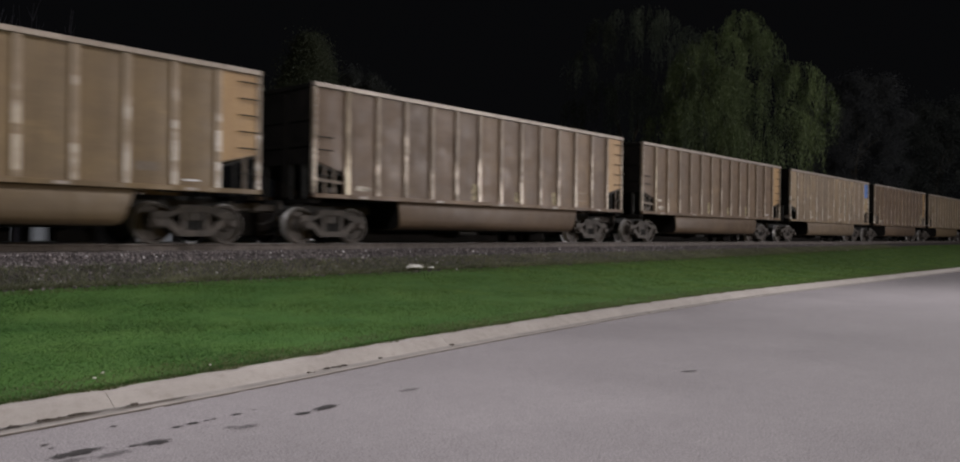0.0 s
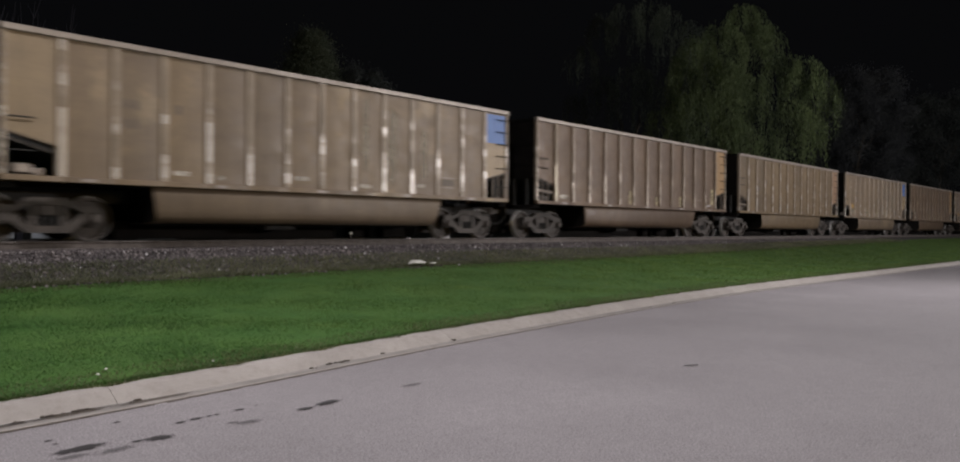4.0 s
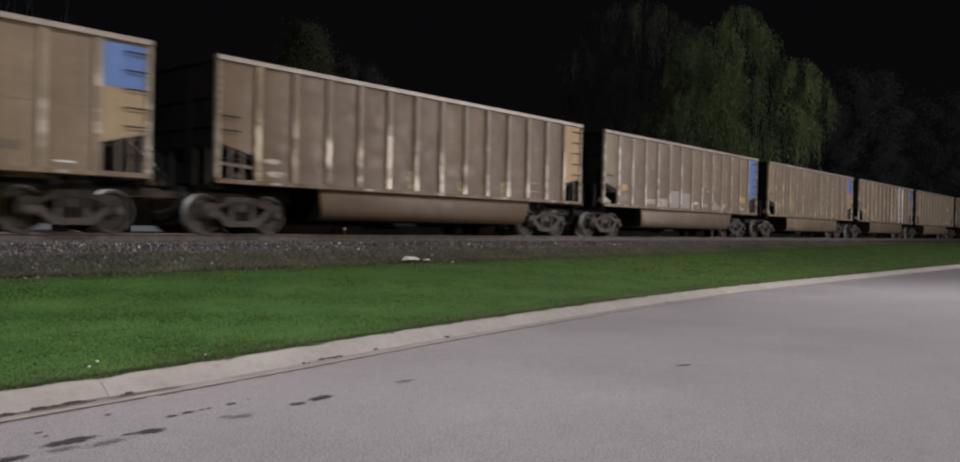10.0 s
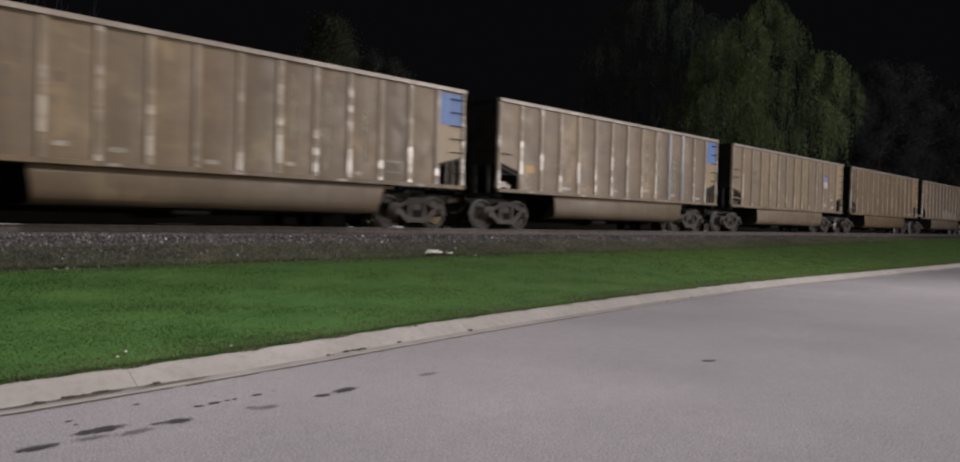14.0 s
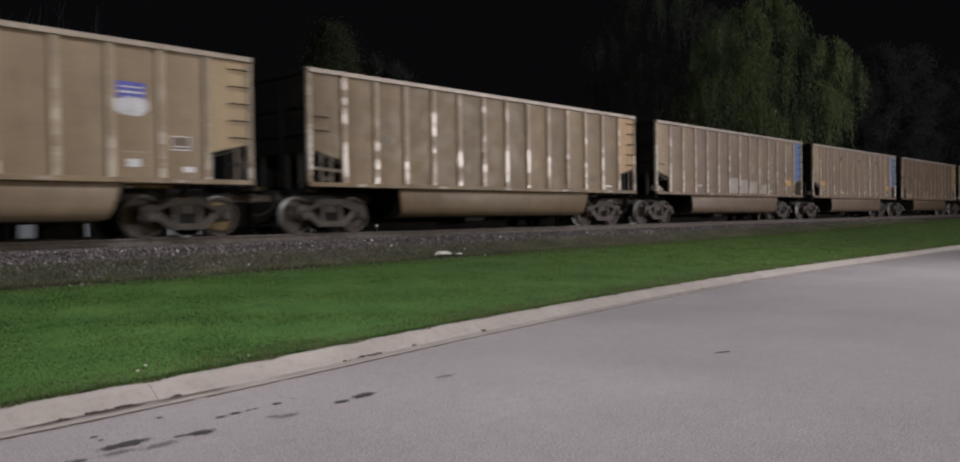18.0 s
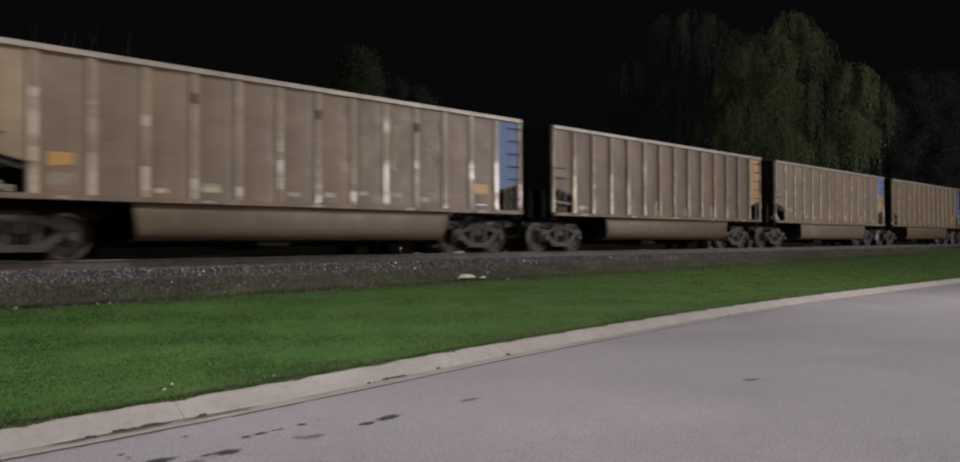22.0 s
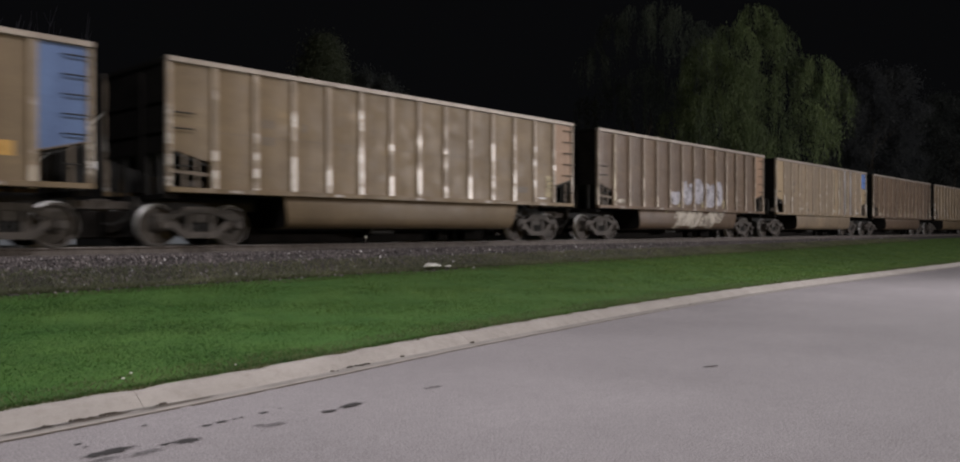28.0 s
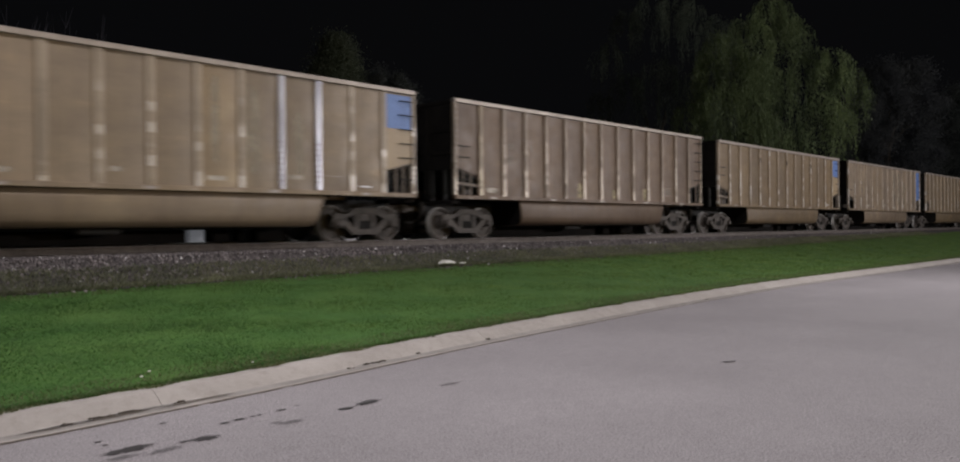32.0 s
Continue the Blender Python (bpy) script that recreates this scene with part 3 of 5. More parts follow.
def kerb_length(x0, x1):
    bm = bmesh.new()
    n = max(2, int((x1 - x0) / 0.85))
    rings = []
    for i in range(n + 1):
        x = x0 + (x1 - x0) * i / n
        y = kerb_y(x)
        rings.append([bm.verts.new((x, y + p[0], p[1])) for p in PROFILE])
    m = len(PROFILE)
    for r0, r1 in zip(rings, rings[1:]):
        for k in range(m):
            face = bm.faces.new((r0[k], r0[(k + 1) % m], r1[(k + 1) % m], r1[k]))
            face.material_index = 1 if k == 2 else 0
    bm.faces.new(rings[0])
    bm.faces.new(rings[-1][::-1])
    part("kerb_length", bm, [CONCRETE, GUTTER], kerb)


x = 3.30 - 5.05 * 8
while x < 190:
    kerb_length(x + 0.002, x + 5.05 - 0.002)
    x += 5.05

# open crack between the asphalt and the gutter
verts, faces = [], []
rnd = random.Random(31)
for i in range(0, 520):
    x = 0.5 + 0.12 * i
    y, w = kerb_y(x) - 0.004, rnd.uniform(0.008, 0.026)
    verts += [(x, y - w, 0.003), (x, y + 0.001, 0.003)]
    if i and rnd.random() < (0.97 if x < 12 else 0.7):
        faces.append((2 * i - 2, 2 * i, 2 * i + 1, 2 * i - 1))
tagged(raw("road_crack", verts, faces, DIRT), "dark crack between the asphalt and the concrete gutter", "crack", kind="structure")

# ---- track ----
def rail(y):
    r = root("rail", pose(0, y, RAIL), "rusty brown steel rail with a rubbed head", "rail", "rails of the track", kind="structure")
    bm = bmesh.new()
    prism(bm, [(-0.068, -0.172), (0.068, -0.172), (0.068, -0.160), (0.012, -0.142), (0.010, -0.048), (0.036, -0.038), (0.036, -0.006), (-0.036, -0.006), (-0.036, -0.038), (-0.010, -0.048), (-0.012, -0.142), (-0.068, -0.160)], "x", -60, 220)
    part("rail_web", bm, RUST, r)
    bm = bmesh.new()
    prism(bm, [(-0.030, -0.006), (0.030, -0.006), (0.026, 0.0), (-0.026, 0.0)], "x", -60, 220)
    part("rail_head", bm, RAILTOP, r, "rubbed bright running surface")


rail(TRACK - 0.753)
rail(TRACK + 0.753)


# ---- the train: open coal waggons ----
HALF = 1.53                       # half width of the body's sheets
WHEEL = 0.457
AXLE = 0.889
BOGIE_AT = (1.05, BODY - 1.33)
RIBS = [1.10 + i * (BODY - 2.20) / 12 for i in range(13)]


def bogie(car, x):
    bm = bmesh.new()
    box(bm, -0.20, 0.20, -1.02, 1.02, 0.50, 0.74, 0.03)
    box(bm, -0.42, 0.42, -0.36, 0.36, 0.62, 0.80, 0.03)
    b = part("bogie", bm, BOGIE, car, "grey-brown cast steel bogie")
    b.matrix_basis = pose(x, 0, 0)
    bm = bmesh.new()
    prism(bm, [(-1.06, 0.66), (-0.92, 0.73), (-0.62, 0.70), (-0.36, 0.87), (0.36, 0.87), (0.62, 0.70), (0.92, 0.73), (1.06, 0.66), (1.04, 0.56), (0.66, 0.57), (0.34, 0.72), (-0.34, 0.72), (-0.66, 0.57), (-1.04, 0.56)], "y", -0.07, 0.07)
    prism(bm, [(-0.74, 0.56), (-0.62, 0.57), (-0.34, 0.31), (0.34, 0.31), (0.62, 0.57), (0.74, 0.56), (0.72, 0.42), (0.40, 0.17), (-0.40, 0.17), (-0.72, 0.42)], "y", -0.065, 0.065)
    for s in (-1, 1):
        prism(bm, [(s * 0.22, 0.30), (s * 0.34, 0.30), (s * 0.36, 0.74), (s * 0.24, 0.74)], "y", -0.055, 0.055)
        prism(bm, [(s * 0.70, 0.58), (s * 0.74, 0.36), (s * 0.80, 0.34), (s * 0.80, 0.58)], "y", -0.06, 0.06)
        prism(bm, [(s * 0.98, 0.58), (s * 0.98, 0.34), (s * 1.06, 0.38), (s * 1.07, 0.58)], "y", -0.06, 0.06)
    sf = part("side_frame", bm, BOGIE, b)
    sf.matrix_basis = pose(0, -0.99, 0)
    again(sf, pose(0, 0.99, 0), b)
    bm = bmesh.new()
    coil = [(0.0, 0.0005)] + [(0.018 * k, 0.058 if k % 2 else 0.044) for k in range(13)] + [(0.216, 0.0005)]
    lathe_y(bm, coil, 10)
    sp = part("spring", bm, BLACK, b)
    sp.matrix_basis = pose(-0.135, -0.99, 0.31, 90)
    for sx, sy in ((0.0, -0.99), (0.135, -0.99), (-0.135, 0.99), (0.0, 0.99), (0.135, 0.99)):
        again(sp, pose(sx, sy, 0.31, 90), b)
    bm = bmesh.new()
    lathe_y(bm, [(-0.17, 0.0005), (-0.17, 0.075), (-0.15, 0.095), (-0.06, 0.105), (-0.06, 0.125), (0.06, 0.125), (0.06, 0.0005)], 14)
    cap = part("bearing_cap", bm, BOGIE, b, smooth=False)
    cap.matrix_basis = pose(-AXLE, -1.0, WHEEL)
    again(cap, pose(AXLE, -1.0, WHEEL), b)
    again(cap, pose(-AXLE, 1.0, WHEEL, 0, 0, 180), b)
    again(cap, pose(AXLE, 1.0, WHEEL, 0, 0, 180), b)
    bm = bmesh.new()
    for s in (-1, 1):
        lathe_y(bm, [(s * y, r) for y, r in ((0.83, 0.08), (0.83, 0.15), (0.775, 0.20), (0.765, 0.37), (0.83, 0.395), (0.83, 0.445), (0.715, 0.45), (0.705, 0.40), (0.735, 0.36), (0.735, 0.18), (0.69, 0.14), (0.69, 0.08))], 28)
    lathe_y(bm, [(-0.98, 0.0005), (-0.98, 0.08), (0.98, 0.08), (0.98, 0.0005)], 12)
    n0 = len(bm.faces)
    for s in (-1, 1):
        lathe_y(bm, [(s * y, r) for y, r in ((0.832, 0.446), (0.826, 0.455), (0.74, 0.458), (0.725, 0.480), (0.702, 0.484), (0.700, 0.44))], 28)
    bm.faces.ensure_lookup_table()
    for f in bm.faces[n0:]:
        f.material_index = 1
    ws = part("wheelset", bm, [BOGIE, TREAD], b, "steel wheelset with polished treads")
    ws.matrix_basis = pose(-AXLE, 0, WHEEL)
    again(ws, pose(AXLE, 0, WHEEL), b)
    bm = bmesh.new()
    for s in (-1, 1):
        box(bm, s * 0.36 - 0.04, s * 0.36 + 0.04, -0.9, 0.9, 0.36, 0.46)
        for y in (-0.76, 0.76):
            box(bm, s * 0.41 - 0.03, s * 0.41 + 0.03, y - 0.06, y + 0.06, 0.28, 0.56)
    part("brake_beam", bm, BLACK, b)
    return b


# sheet paint to its darker, shade-toned copy for the tub
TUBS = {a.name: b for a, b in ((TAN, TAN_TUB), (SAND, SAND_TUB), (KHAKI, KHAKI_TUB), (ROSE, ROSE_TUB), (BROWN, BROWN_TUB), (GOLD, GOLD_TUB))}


def rib_section(bm, deep, dented):
    """A pressed rib of trapezoid section; an old one is knocked out of line here and there."""
    rnd = random.Random(77)
    rings = []
    for i in range(13):
        z = 1.265 + 2.66 * i / 12
        off = rnd.uniform(-0.022, 0.022) if dented and 0 < i < 12 else 0.0
        dent = rnd.uniform(-0.016, 0.006) if dented and 0 < i < 12 else 0.0
        rings.append([bm.verts.new((u + off * k, v - dent * k, z)) for u, v, k in ((-0.095, 0.0, 0), (-0.062, -deep, 1), (0.062, -deep, 1), (0.095, 0.0, 0))])
    for a, b in zip(rings, rings[1:]):
        for k in range(3):
            bm.faces.new((a[k], a[k + 1], b[k + 1], b[k])).material_index = 0 if k == 1 else 1
    bm.faces.new(rings[0]).material_index = 1
    bm.faces.new(rings[-1][::-1]).material_index = 1


def waggon(sheet, rib_m, glint_m, label, style):
    car = root("coal_waggon", pose(0, TRACK, RAIL), label, "railway waggon", "waggons of the coal train")
    B = BODY
    bm = bmesh.new()
    prism(bm, [(0.05, 3.96), (B - 0.05, 3.96), (B - 0.05, 2.08), (B - 1.0, 1.84), (B - 1.0, 1.18), (1.0, 1.18), (1.0, 1.84), (0.05, 2.08)], "y", -HALF, -HALF + 0.02)
    w = part("side_wall", bm, sheet, car)
    again(w, pose(B, 0, 0, 0, 0, 180), car)
    # pressed ribs
    bm = bmesh.new()
    deep = {"old": 0.070, "ribbed": 0.058, "smooth": 0.048}[style]
    rib_section(bm, deep, style == "old")
    r0 = part("rib", bm, [glint_m, sheet], car)
    r0.matrix_basis = pose(RIBS[0], -HALF, 0)
    bm = bmesh.new()
    rib_section(bm, deep, style == "old")
    r1 = part("rib", bm, [rib_m, sheet], car)
    r1.matrix_basis = pose(RIBS[1], -HALF, 0)
    for x in RIBS[2:]:
        again(r1, pose(x, -HALF, 0), car)
    for x in RIBS:
        again(r1, pose(x, HALF, 0, 0, 0, 180), car)
    bm = bmesh.new()
    box(bm, 0, B, -HALF - 0.085, -HALF + 0.06, 3.925, 4.045, 0.012)
    c = part("top_chord", bm, CHORD, car, "pale aluminium top chord")
    again(c, pose(B, 0, 0, 0, 0, 180), car)
    bm = bmesh.new()
    box(bm, 0.0, 0.11, -HALF + 0.065, HALF - 0.065, 3.91, 4.03, 0.012)
    c = part("end_chord", bm, END, car)
    again(c, pose(B, 0, 0, 0, 0, 180), car)
    bm = bmesh.new()
    box(bm, 0, B, -HALF - 0.09, -HALF + 0.05, 1.15, 1.265, 0.012)
    c = part("side_sill", bm, sheet, car)
    again(c, pose(B, 0, 0, 0, 0, 180), car)
    bm = bmesh.new()
    box(bm, 0.0, 0.10, -HALF - 0.05, -HALF + 0.06, 1.265, 3.925, 0.01)
    c = part("corner_post", bm, rib_m, car)
    again(c, pose(B - 0.10, 0, 0), car)
    again(c, pose(B, 0, 0, 0, 0, 180), car)
    again(c, pose(0.10, 0, 0, 0, 0, 180), car)
    bm = bmesh.new()
    for i in range(15):
        z = 1.36 + 0.172 * i
        prism(bm, [(0.03, z), (0.07, z), (0.08, z + 0.025), (0.07, z + 0.05), (0.03, z + 0.05), (0.02, z + 0.025)], "y", -HALF - 0.066, -HALF - 0.049)
    c = part("riveted_strip", bm, CHORD, car)
    c["kind"] = "stuff"
    again(c, pose(B - 0.10, 0, 0), car)["kind"] = "stuff"
    # ends; their near-black colour holds the shade between the waggons
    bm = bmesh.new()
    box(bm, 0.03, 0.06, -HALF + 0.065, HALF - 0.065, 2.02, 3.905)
    c = part("end_wall", bm, END, car, "coal-dusted end wall, blackened for shade")
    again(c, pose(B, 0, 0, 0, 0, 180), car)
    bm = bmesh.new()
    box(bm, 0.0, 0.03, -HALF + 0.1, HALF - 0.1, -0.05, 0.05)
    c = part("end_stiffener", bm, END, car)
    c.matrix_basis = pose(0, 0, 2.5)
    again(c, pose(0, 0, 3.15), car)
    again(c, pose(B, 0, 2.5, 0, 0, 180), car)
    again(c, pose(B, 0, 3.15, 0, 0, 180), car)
    bm = bmesh.new()
    box(bm, -0.07, -0.005, -0.52, -0.36, 1.15, 3.80, 0.01)
    c = part("end_post", bm, END, car)
    again(c, pose(B, 0, 0, 0, 0, 180), car)
    bm = bmesh.new()
    prism(bm, [(0.06, 2.06), (2.95, 1.17), (2.95, 1.13), (0.06, 2.02)], "y", -HALF + 0.03, HALF - 0.03)
    c = part("slope_sheet", bm, BLACK, car)
    again(c, pose(B, 0, 0, 0, 0, 180), car)
    bm = bmesh.new()
    box(bm, -0.10, B + 0.10, -0.27, 0.27, 0.80, 1.10)
    part("centre_sill", bm, BLACK, car)
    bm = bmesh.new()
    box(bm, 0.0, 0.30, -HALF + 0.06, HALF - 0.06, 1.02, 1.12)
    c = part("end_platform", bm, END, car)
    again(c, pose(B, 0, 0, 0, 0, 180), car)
    bm = bmesh.new()
    box(bm, 0.04, 0.12, -0.04, 0.04, 1.12, 2.02)
    c = None
    for y in (-1.1, -0.55, 0.55, 1.1):
        if c is None:
            c = part("end_strut", bm, BLACK, car)
            c.matrix_basis = pose(0, y, 0)
        else:
            again(c, pose(0, y, 0), car)
        again(c, pose(B, y, 0, 0, 0, 180), car)
    # posts and grab irons in the open corners
    bm = bmesh.new()
    box(bm, -0.03, 0.03, -HALF, -HALF + 0.03, 1.265, 1.98)
    p0 = part("corner_brace", bm, FADED, car)
    p0.matrix_basis = pose(B - 0.14 if style == "smooth" else 0.40, 0, 0)
    for x in (B - 0.40, B - 0.66) if style == "smooth" else (0.70, B - 0.40):
        again(p0, pose(x, 0, 0), car)
    if style == "smooth":
        bm = bmesh.new()
        prism(bm, [(0.12, 1.97), (0.12, 1.935), (0.94, 1.70), (0.94, 1.735)], "y", -HALF + 0.02, -HALF + 0.06)
        part("corner_diagonal", bm, BOGIE, car)
        bm = bmesh.new()
        box(bm, 0.30, 0.62, -HALF + 0.12, -HALF + 0.40, 1.30, 1.50, 0.03)
        box(bm, 0.66, 0.84, -HALF + 0.16, -HALF + 0.30, 1.27, 1.42, 0.02)
        part("brake_valve", bm, CHORD, car, "pale brake valve in the open corner")
    else:
        bm = bmesh.new()
        prism(bm, [(0.10, 1.66), (0.10, 1.58), (0.98, 1.52), (0.98, 1.60)], "y", -HALF + 0.012, -HALF + 0.05)
        part("corner_rail", bm, FADED, car)
        bm = bmesh.new()
        box(bm, 0.48, 0.92, -HALF + 0.14, -HALF + 0.36, 1.28, 1.44, 0.03)
        part("brake_valve", bm, BOGIE, car, "dusty brake valve in the open corner")
    again(p0, pose(0.40, 0, 0, 0, 0, 180), car)
    again(p0, pose(B - 0.40, 0, 0, 0, 0, 180), car)
    bm = bmesh.new()
    tube(bm, [(0.0, -HALF + 0.01, 0), (0.0, -HALF - 0.075, 0), (0.46, -HALF - 0.075, 0), (0.46, -HALF + 0.01, 0)], 0.016, 6)
    g0 = part("ladder_rung", bm, BLACK, car)
    g0.matrix_basis = pose(B - 0.56, 0, 3.72)
    spots = [(B - 0.56, 3.34), (B - 0.56, 2.96), (B - 0.56, 2.58), (B - 0.56, 2.20), (0.12, 1.72), (B - 0.56, 1.62)]
    spots += {"old": [(0.12, 2.68), (0.12, 2.36)], "ribbed": [(0.12, 2.86), (0.12, 2.52)], "smooth": [(0.12, 2.34)]}[style]
    for x, z in spots:
        again(g0, pose(x, 0, z), car)
    for x, z in [(B - 0.56, 3.72)] + spots:
        again(g0, pose(B - x, 0, z, 0, 0, 180), car)
    # tub between the bogies
    bm = bmesh.new()
    half = [(-1.49, 1.145), (-1.515, 0.99), (-1.518, 0.84), (-1.512, 0.67), (-1.490, 0.53), (-1.42, 0.43), (-1.25, 0.385), (-0.9, 0.375)]
    sec = half + [(-y, z) for y, z in half[::-1]]
    rings = []
    for x0, e in ((2.94, 0.12), (3.0, 0.10), (B - 3.0, -0.25), (B - 2.94, -0.27)):
        k = 0.985 if x0 in (2.94, B - 2.94) else 1.0
        rings.append([bm.verts.new((x0 + e * (1.145 - z) / 0.76, y * k, 1.145 + (z - 1.145) * k)) for y, z in sec])
    n = len(sec)
    for a, b in zip(rings, rings[1:]):
        for k in range(n - 1):
            bm.faces.new((a[k], a[k + 1], b[k + 1], b[k]))
        bm.faces.new((a[n - 1], a[0], b[0], b[n - 1]))
    e0, e1 = bm.faces.new(rings[0]), bm.faces.new(rings[-1][::-1])
    e0.material_index = e1.material_index = 1
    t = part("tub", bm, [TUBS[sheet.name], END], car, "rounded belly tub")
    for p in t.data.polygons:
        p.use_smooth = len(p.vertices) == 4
    bm = bmesh.new()
    box(bm, 6.1, 7.0, -0.9, -0.4, 0.24, 0.42, 0.04)
    tube(bm, [(3.0, -0.7, 0.36), (6.1, -0.7, 0.34)], 0.025, 6)
    tube(bm, [(7.0, -0.7, 0.34), (11.4, -0.7, 0.36)], 0.025, 6)
    part("brake_gear", bm, BLACK, car)
    # added black boxes that block the view of the windows below the tub
    bm = bmesh.new()
    box(bm, 2.7, 8.75, -0.28, 0.28, 0.03, 0.42)
    part("discharge_gate", bm, END, car, "black blocking box added under the tub")
    for x0, x1 in ((9.42, 9.86), (10.12, 10.20), (10.62, 11.5)):
        bm = bmesh.new()
        box(bm, x0, x1, -0.20, 0.20, 0.04, 0.42, 0.02)
        part("gate_cylinder", bm, END, car)
    bm = bmesh.new()
    box(bm, -0.72, -0.06, -0.16, 0.16, 0.16, 0.77, 0.04)
    c = part("hose_bracket", bm, END, car)
    again(c, pose(B, 0, 0, 0, 0, 180), car)
    # load of coal below the chord
    bm = bmesh.new()
    grid = [[bm.verts.new((0.08 + (B - 0.16) * i / 24, -HALF + 0.03 + (2 * HALF - 0.06) * j / 8, 3.55 + 0.25 * math.sin(math.pi * j / 8) + 0.10 * noise.noise((i * 0.7, j * 0.9, 3)))) for j in range(9)] for i in range(25)]
    for i in range(24):
        for j in range(8):
            bm.faces.new((grid[i][j], grid[i + 1][j], grid[i + 1][j + 1], grid[i][j + 1]))
    part("coal_load", bm, COAL, car, "heaped black coal")
    # couplers and hoses
    bm = bmesh.new()
    box(bm, -0.62, 0.10, -0.09, 0.09, 0.80, 0.98, 0.015)
    box(bm, -0.82, -0.55, -0.20, 0.12, 0.76, 1.02, 0.05)
    box(bm, -0.10, -0.02, -0.32, 0.32, 0.72, 1.06, 0.02)
    c = part("coupler", bm, BOGIE, car, "rusty knuckle coupler")
    again(c, pose(B, 0, 0, 0, 0, 180), car)
    bm = bmesh.new()
    tube(bm, [(0.0, -0.42, 0.86), (-0.14, -0.42, 0.84), (-0.40, -0.40, 0.56), (-0.66, -0.36, 0.46), (-0.80, -0.33, 0.50)], 0.028, 7)
    c = part("brake_hose", bm, BLACK, car)
    again(c, pose(B, 0, 0, 0, 0, 180), car)
    bm = bmesh.new()
    box(bm, -0.14, 0.14, -HALF - 0.094, -HALF - 0.088, 1.175, 1.235)
    rf = part("reflector", bm, SCUFF, car, "pale reflective strip")
    rf.matrix_basis = pose(1.6, 0, 0)
    for x in (4.5, 7.3, 10.2, 12.9):
        again(rf, pose(x, 0, 0), car)
    for x in BOGIE_AT:
        bogie(car, x)
    return car


def plate(car, name, x0, x1, z0, z1, material, label="", slant=0.0, proud=0.004):
    bm = bmesh.new()
    prism(bm, [(x0, z0 - slant), (x1, z0), (x1, z1), (x0, z1)], "y", -HALF - proud, -HALF - 0.0005)
    return part(name, bm, material, car, label)


def blob(car, name, cx, cz, rx, rz, material, label, seed, proud=0.004, y=-HALF):
    """A rounded sprayed patch."""
    rnd = random.Random(seed)
    bm = bmesh.new()
    pts = []
    for k in range(18):
        a = 2 * math.pi * k / 18
        w = 1 + rnd.uniform(-0.14, 0.14)
        pts.append((cx + rx * w * math.copysign(abs(math.cos(a)) ** 0.7, math.cos(a)), cz + rz * w * math.copysign(abs(math.sin(a)) ** 0.7, math.sin(a))))
    prism(bm, pts, "y", y - proud, y - 0.0005)
    return part(name, bm, material, car, label)


def rounded(pts):
    """Cut the corners of a closed outline twice, to round it."""
    for _ in range(2):
        out = []
        for (x0, z0), (x1, z1) in zip(pts, pts[1:] + pts[:1]):
            out += [(0.75 * x0 + 0.25 * x1, 0.75 * z0 + 0.25 * z1), (0.25 * x0 + 0.75 * x1, 0.25 * z0 + 0.75 * z1)]
        pts = out
    return pts


def tub_patch(car, x, w, lo, hi, material):
    """A slanted sprayed stroke that follows the tub's curve."""
    prof = [(-1.493, 1.143), (-1.519, 0.99), (-1.522, 0.84), (-1.516, 0.67), (-1.494, 0.528), (-1.423, 0.427), (-1.25, 0.38)]
    bm = bmesh.new()
    rows = []
    for j in range(lo, hi + 1):
        y, z = prof[j]
        s = -0.16 * (j - lo)
        pinch = 0.06 if j in (lo, hi) else 0.0
        rows.append([bm.verts.new((x + s + pinch, y - 0.003, z)), bm.verts.new((x + s + w - pinch, y - 0.003, z))])
    for a, b in zip(rows, rows[1:]):
        bm.faces.new((a[0], a[1], b[1], b[0]))
    part("graffiti_tail", bm, material, car, "yellowish sprayed stroke")


PAINTS = {
    "tan": (TAN, RIB_TAN, GLINT_PALE, "tan dusty aluminium coal waggon with pale pressed ribs", "ribbed"),
    "khaki": (KHAKI, RIB_KHAKI, GLINT_PALE, "khaki dusty aluminium coal waggon with cloudy patches", "smooth"),
    "rose": (ROSE, RIB_KHAKI, GLINT_PALE, "rosy-khaki dusty aluminium coal waggon with scuffs", "smooth"),
    "sand": (SAND, RIB_SAND, GLINT_PALE, "sandy dusty coal waggon, shallow ribs", "smooth"),
    "amber": (SAND, RIB_SAND, GLINT_PALE, "sand-coloured dusty coal waggon with pressed ribs", "ribbed"),
    "brown": (BROWN, RIB_BROWN, GLINT_BROWN, "brownish dirty coal waggon with dented ribs", "old"),
    "gold": (GOLD, RIB_BROWN, GLINT_BROWN, "golden-brown dirty coal waggon with dented ribs", "old"),
}
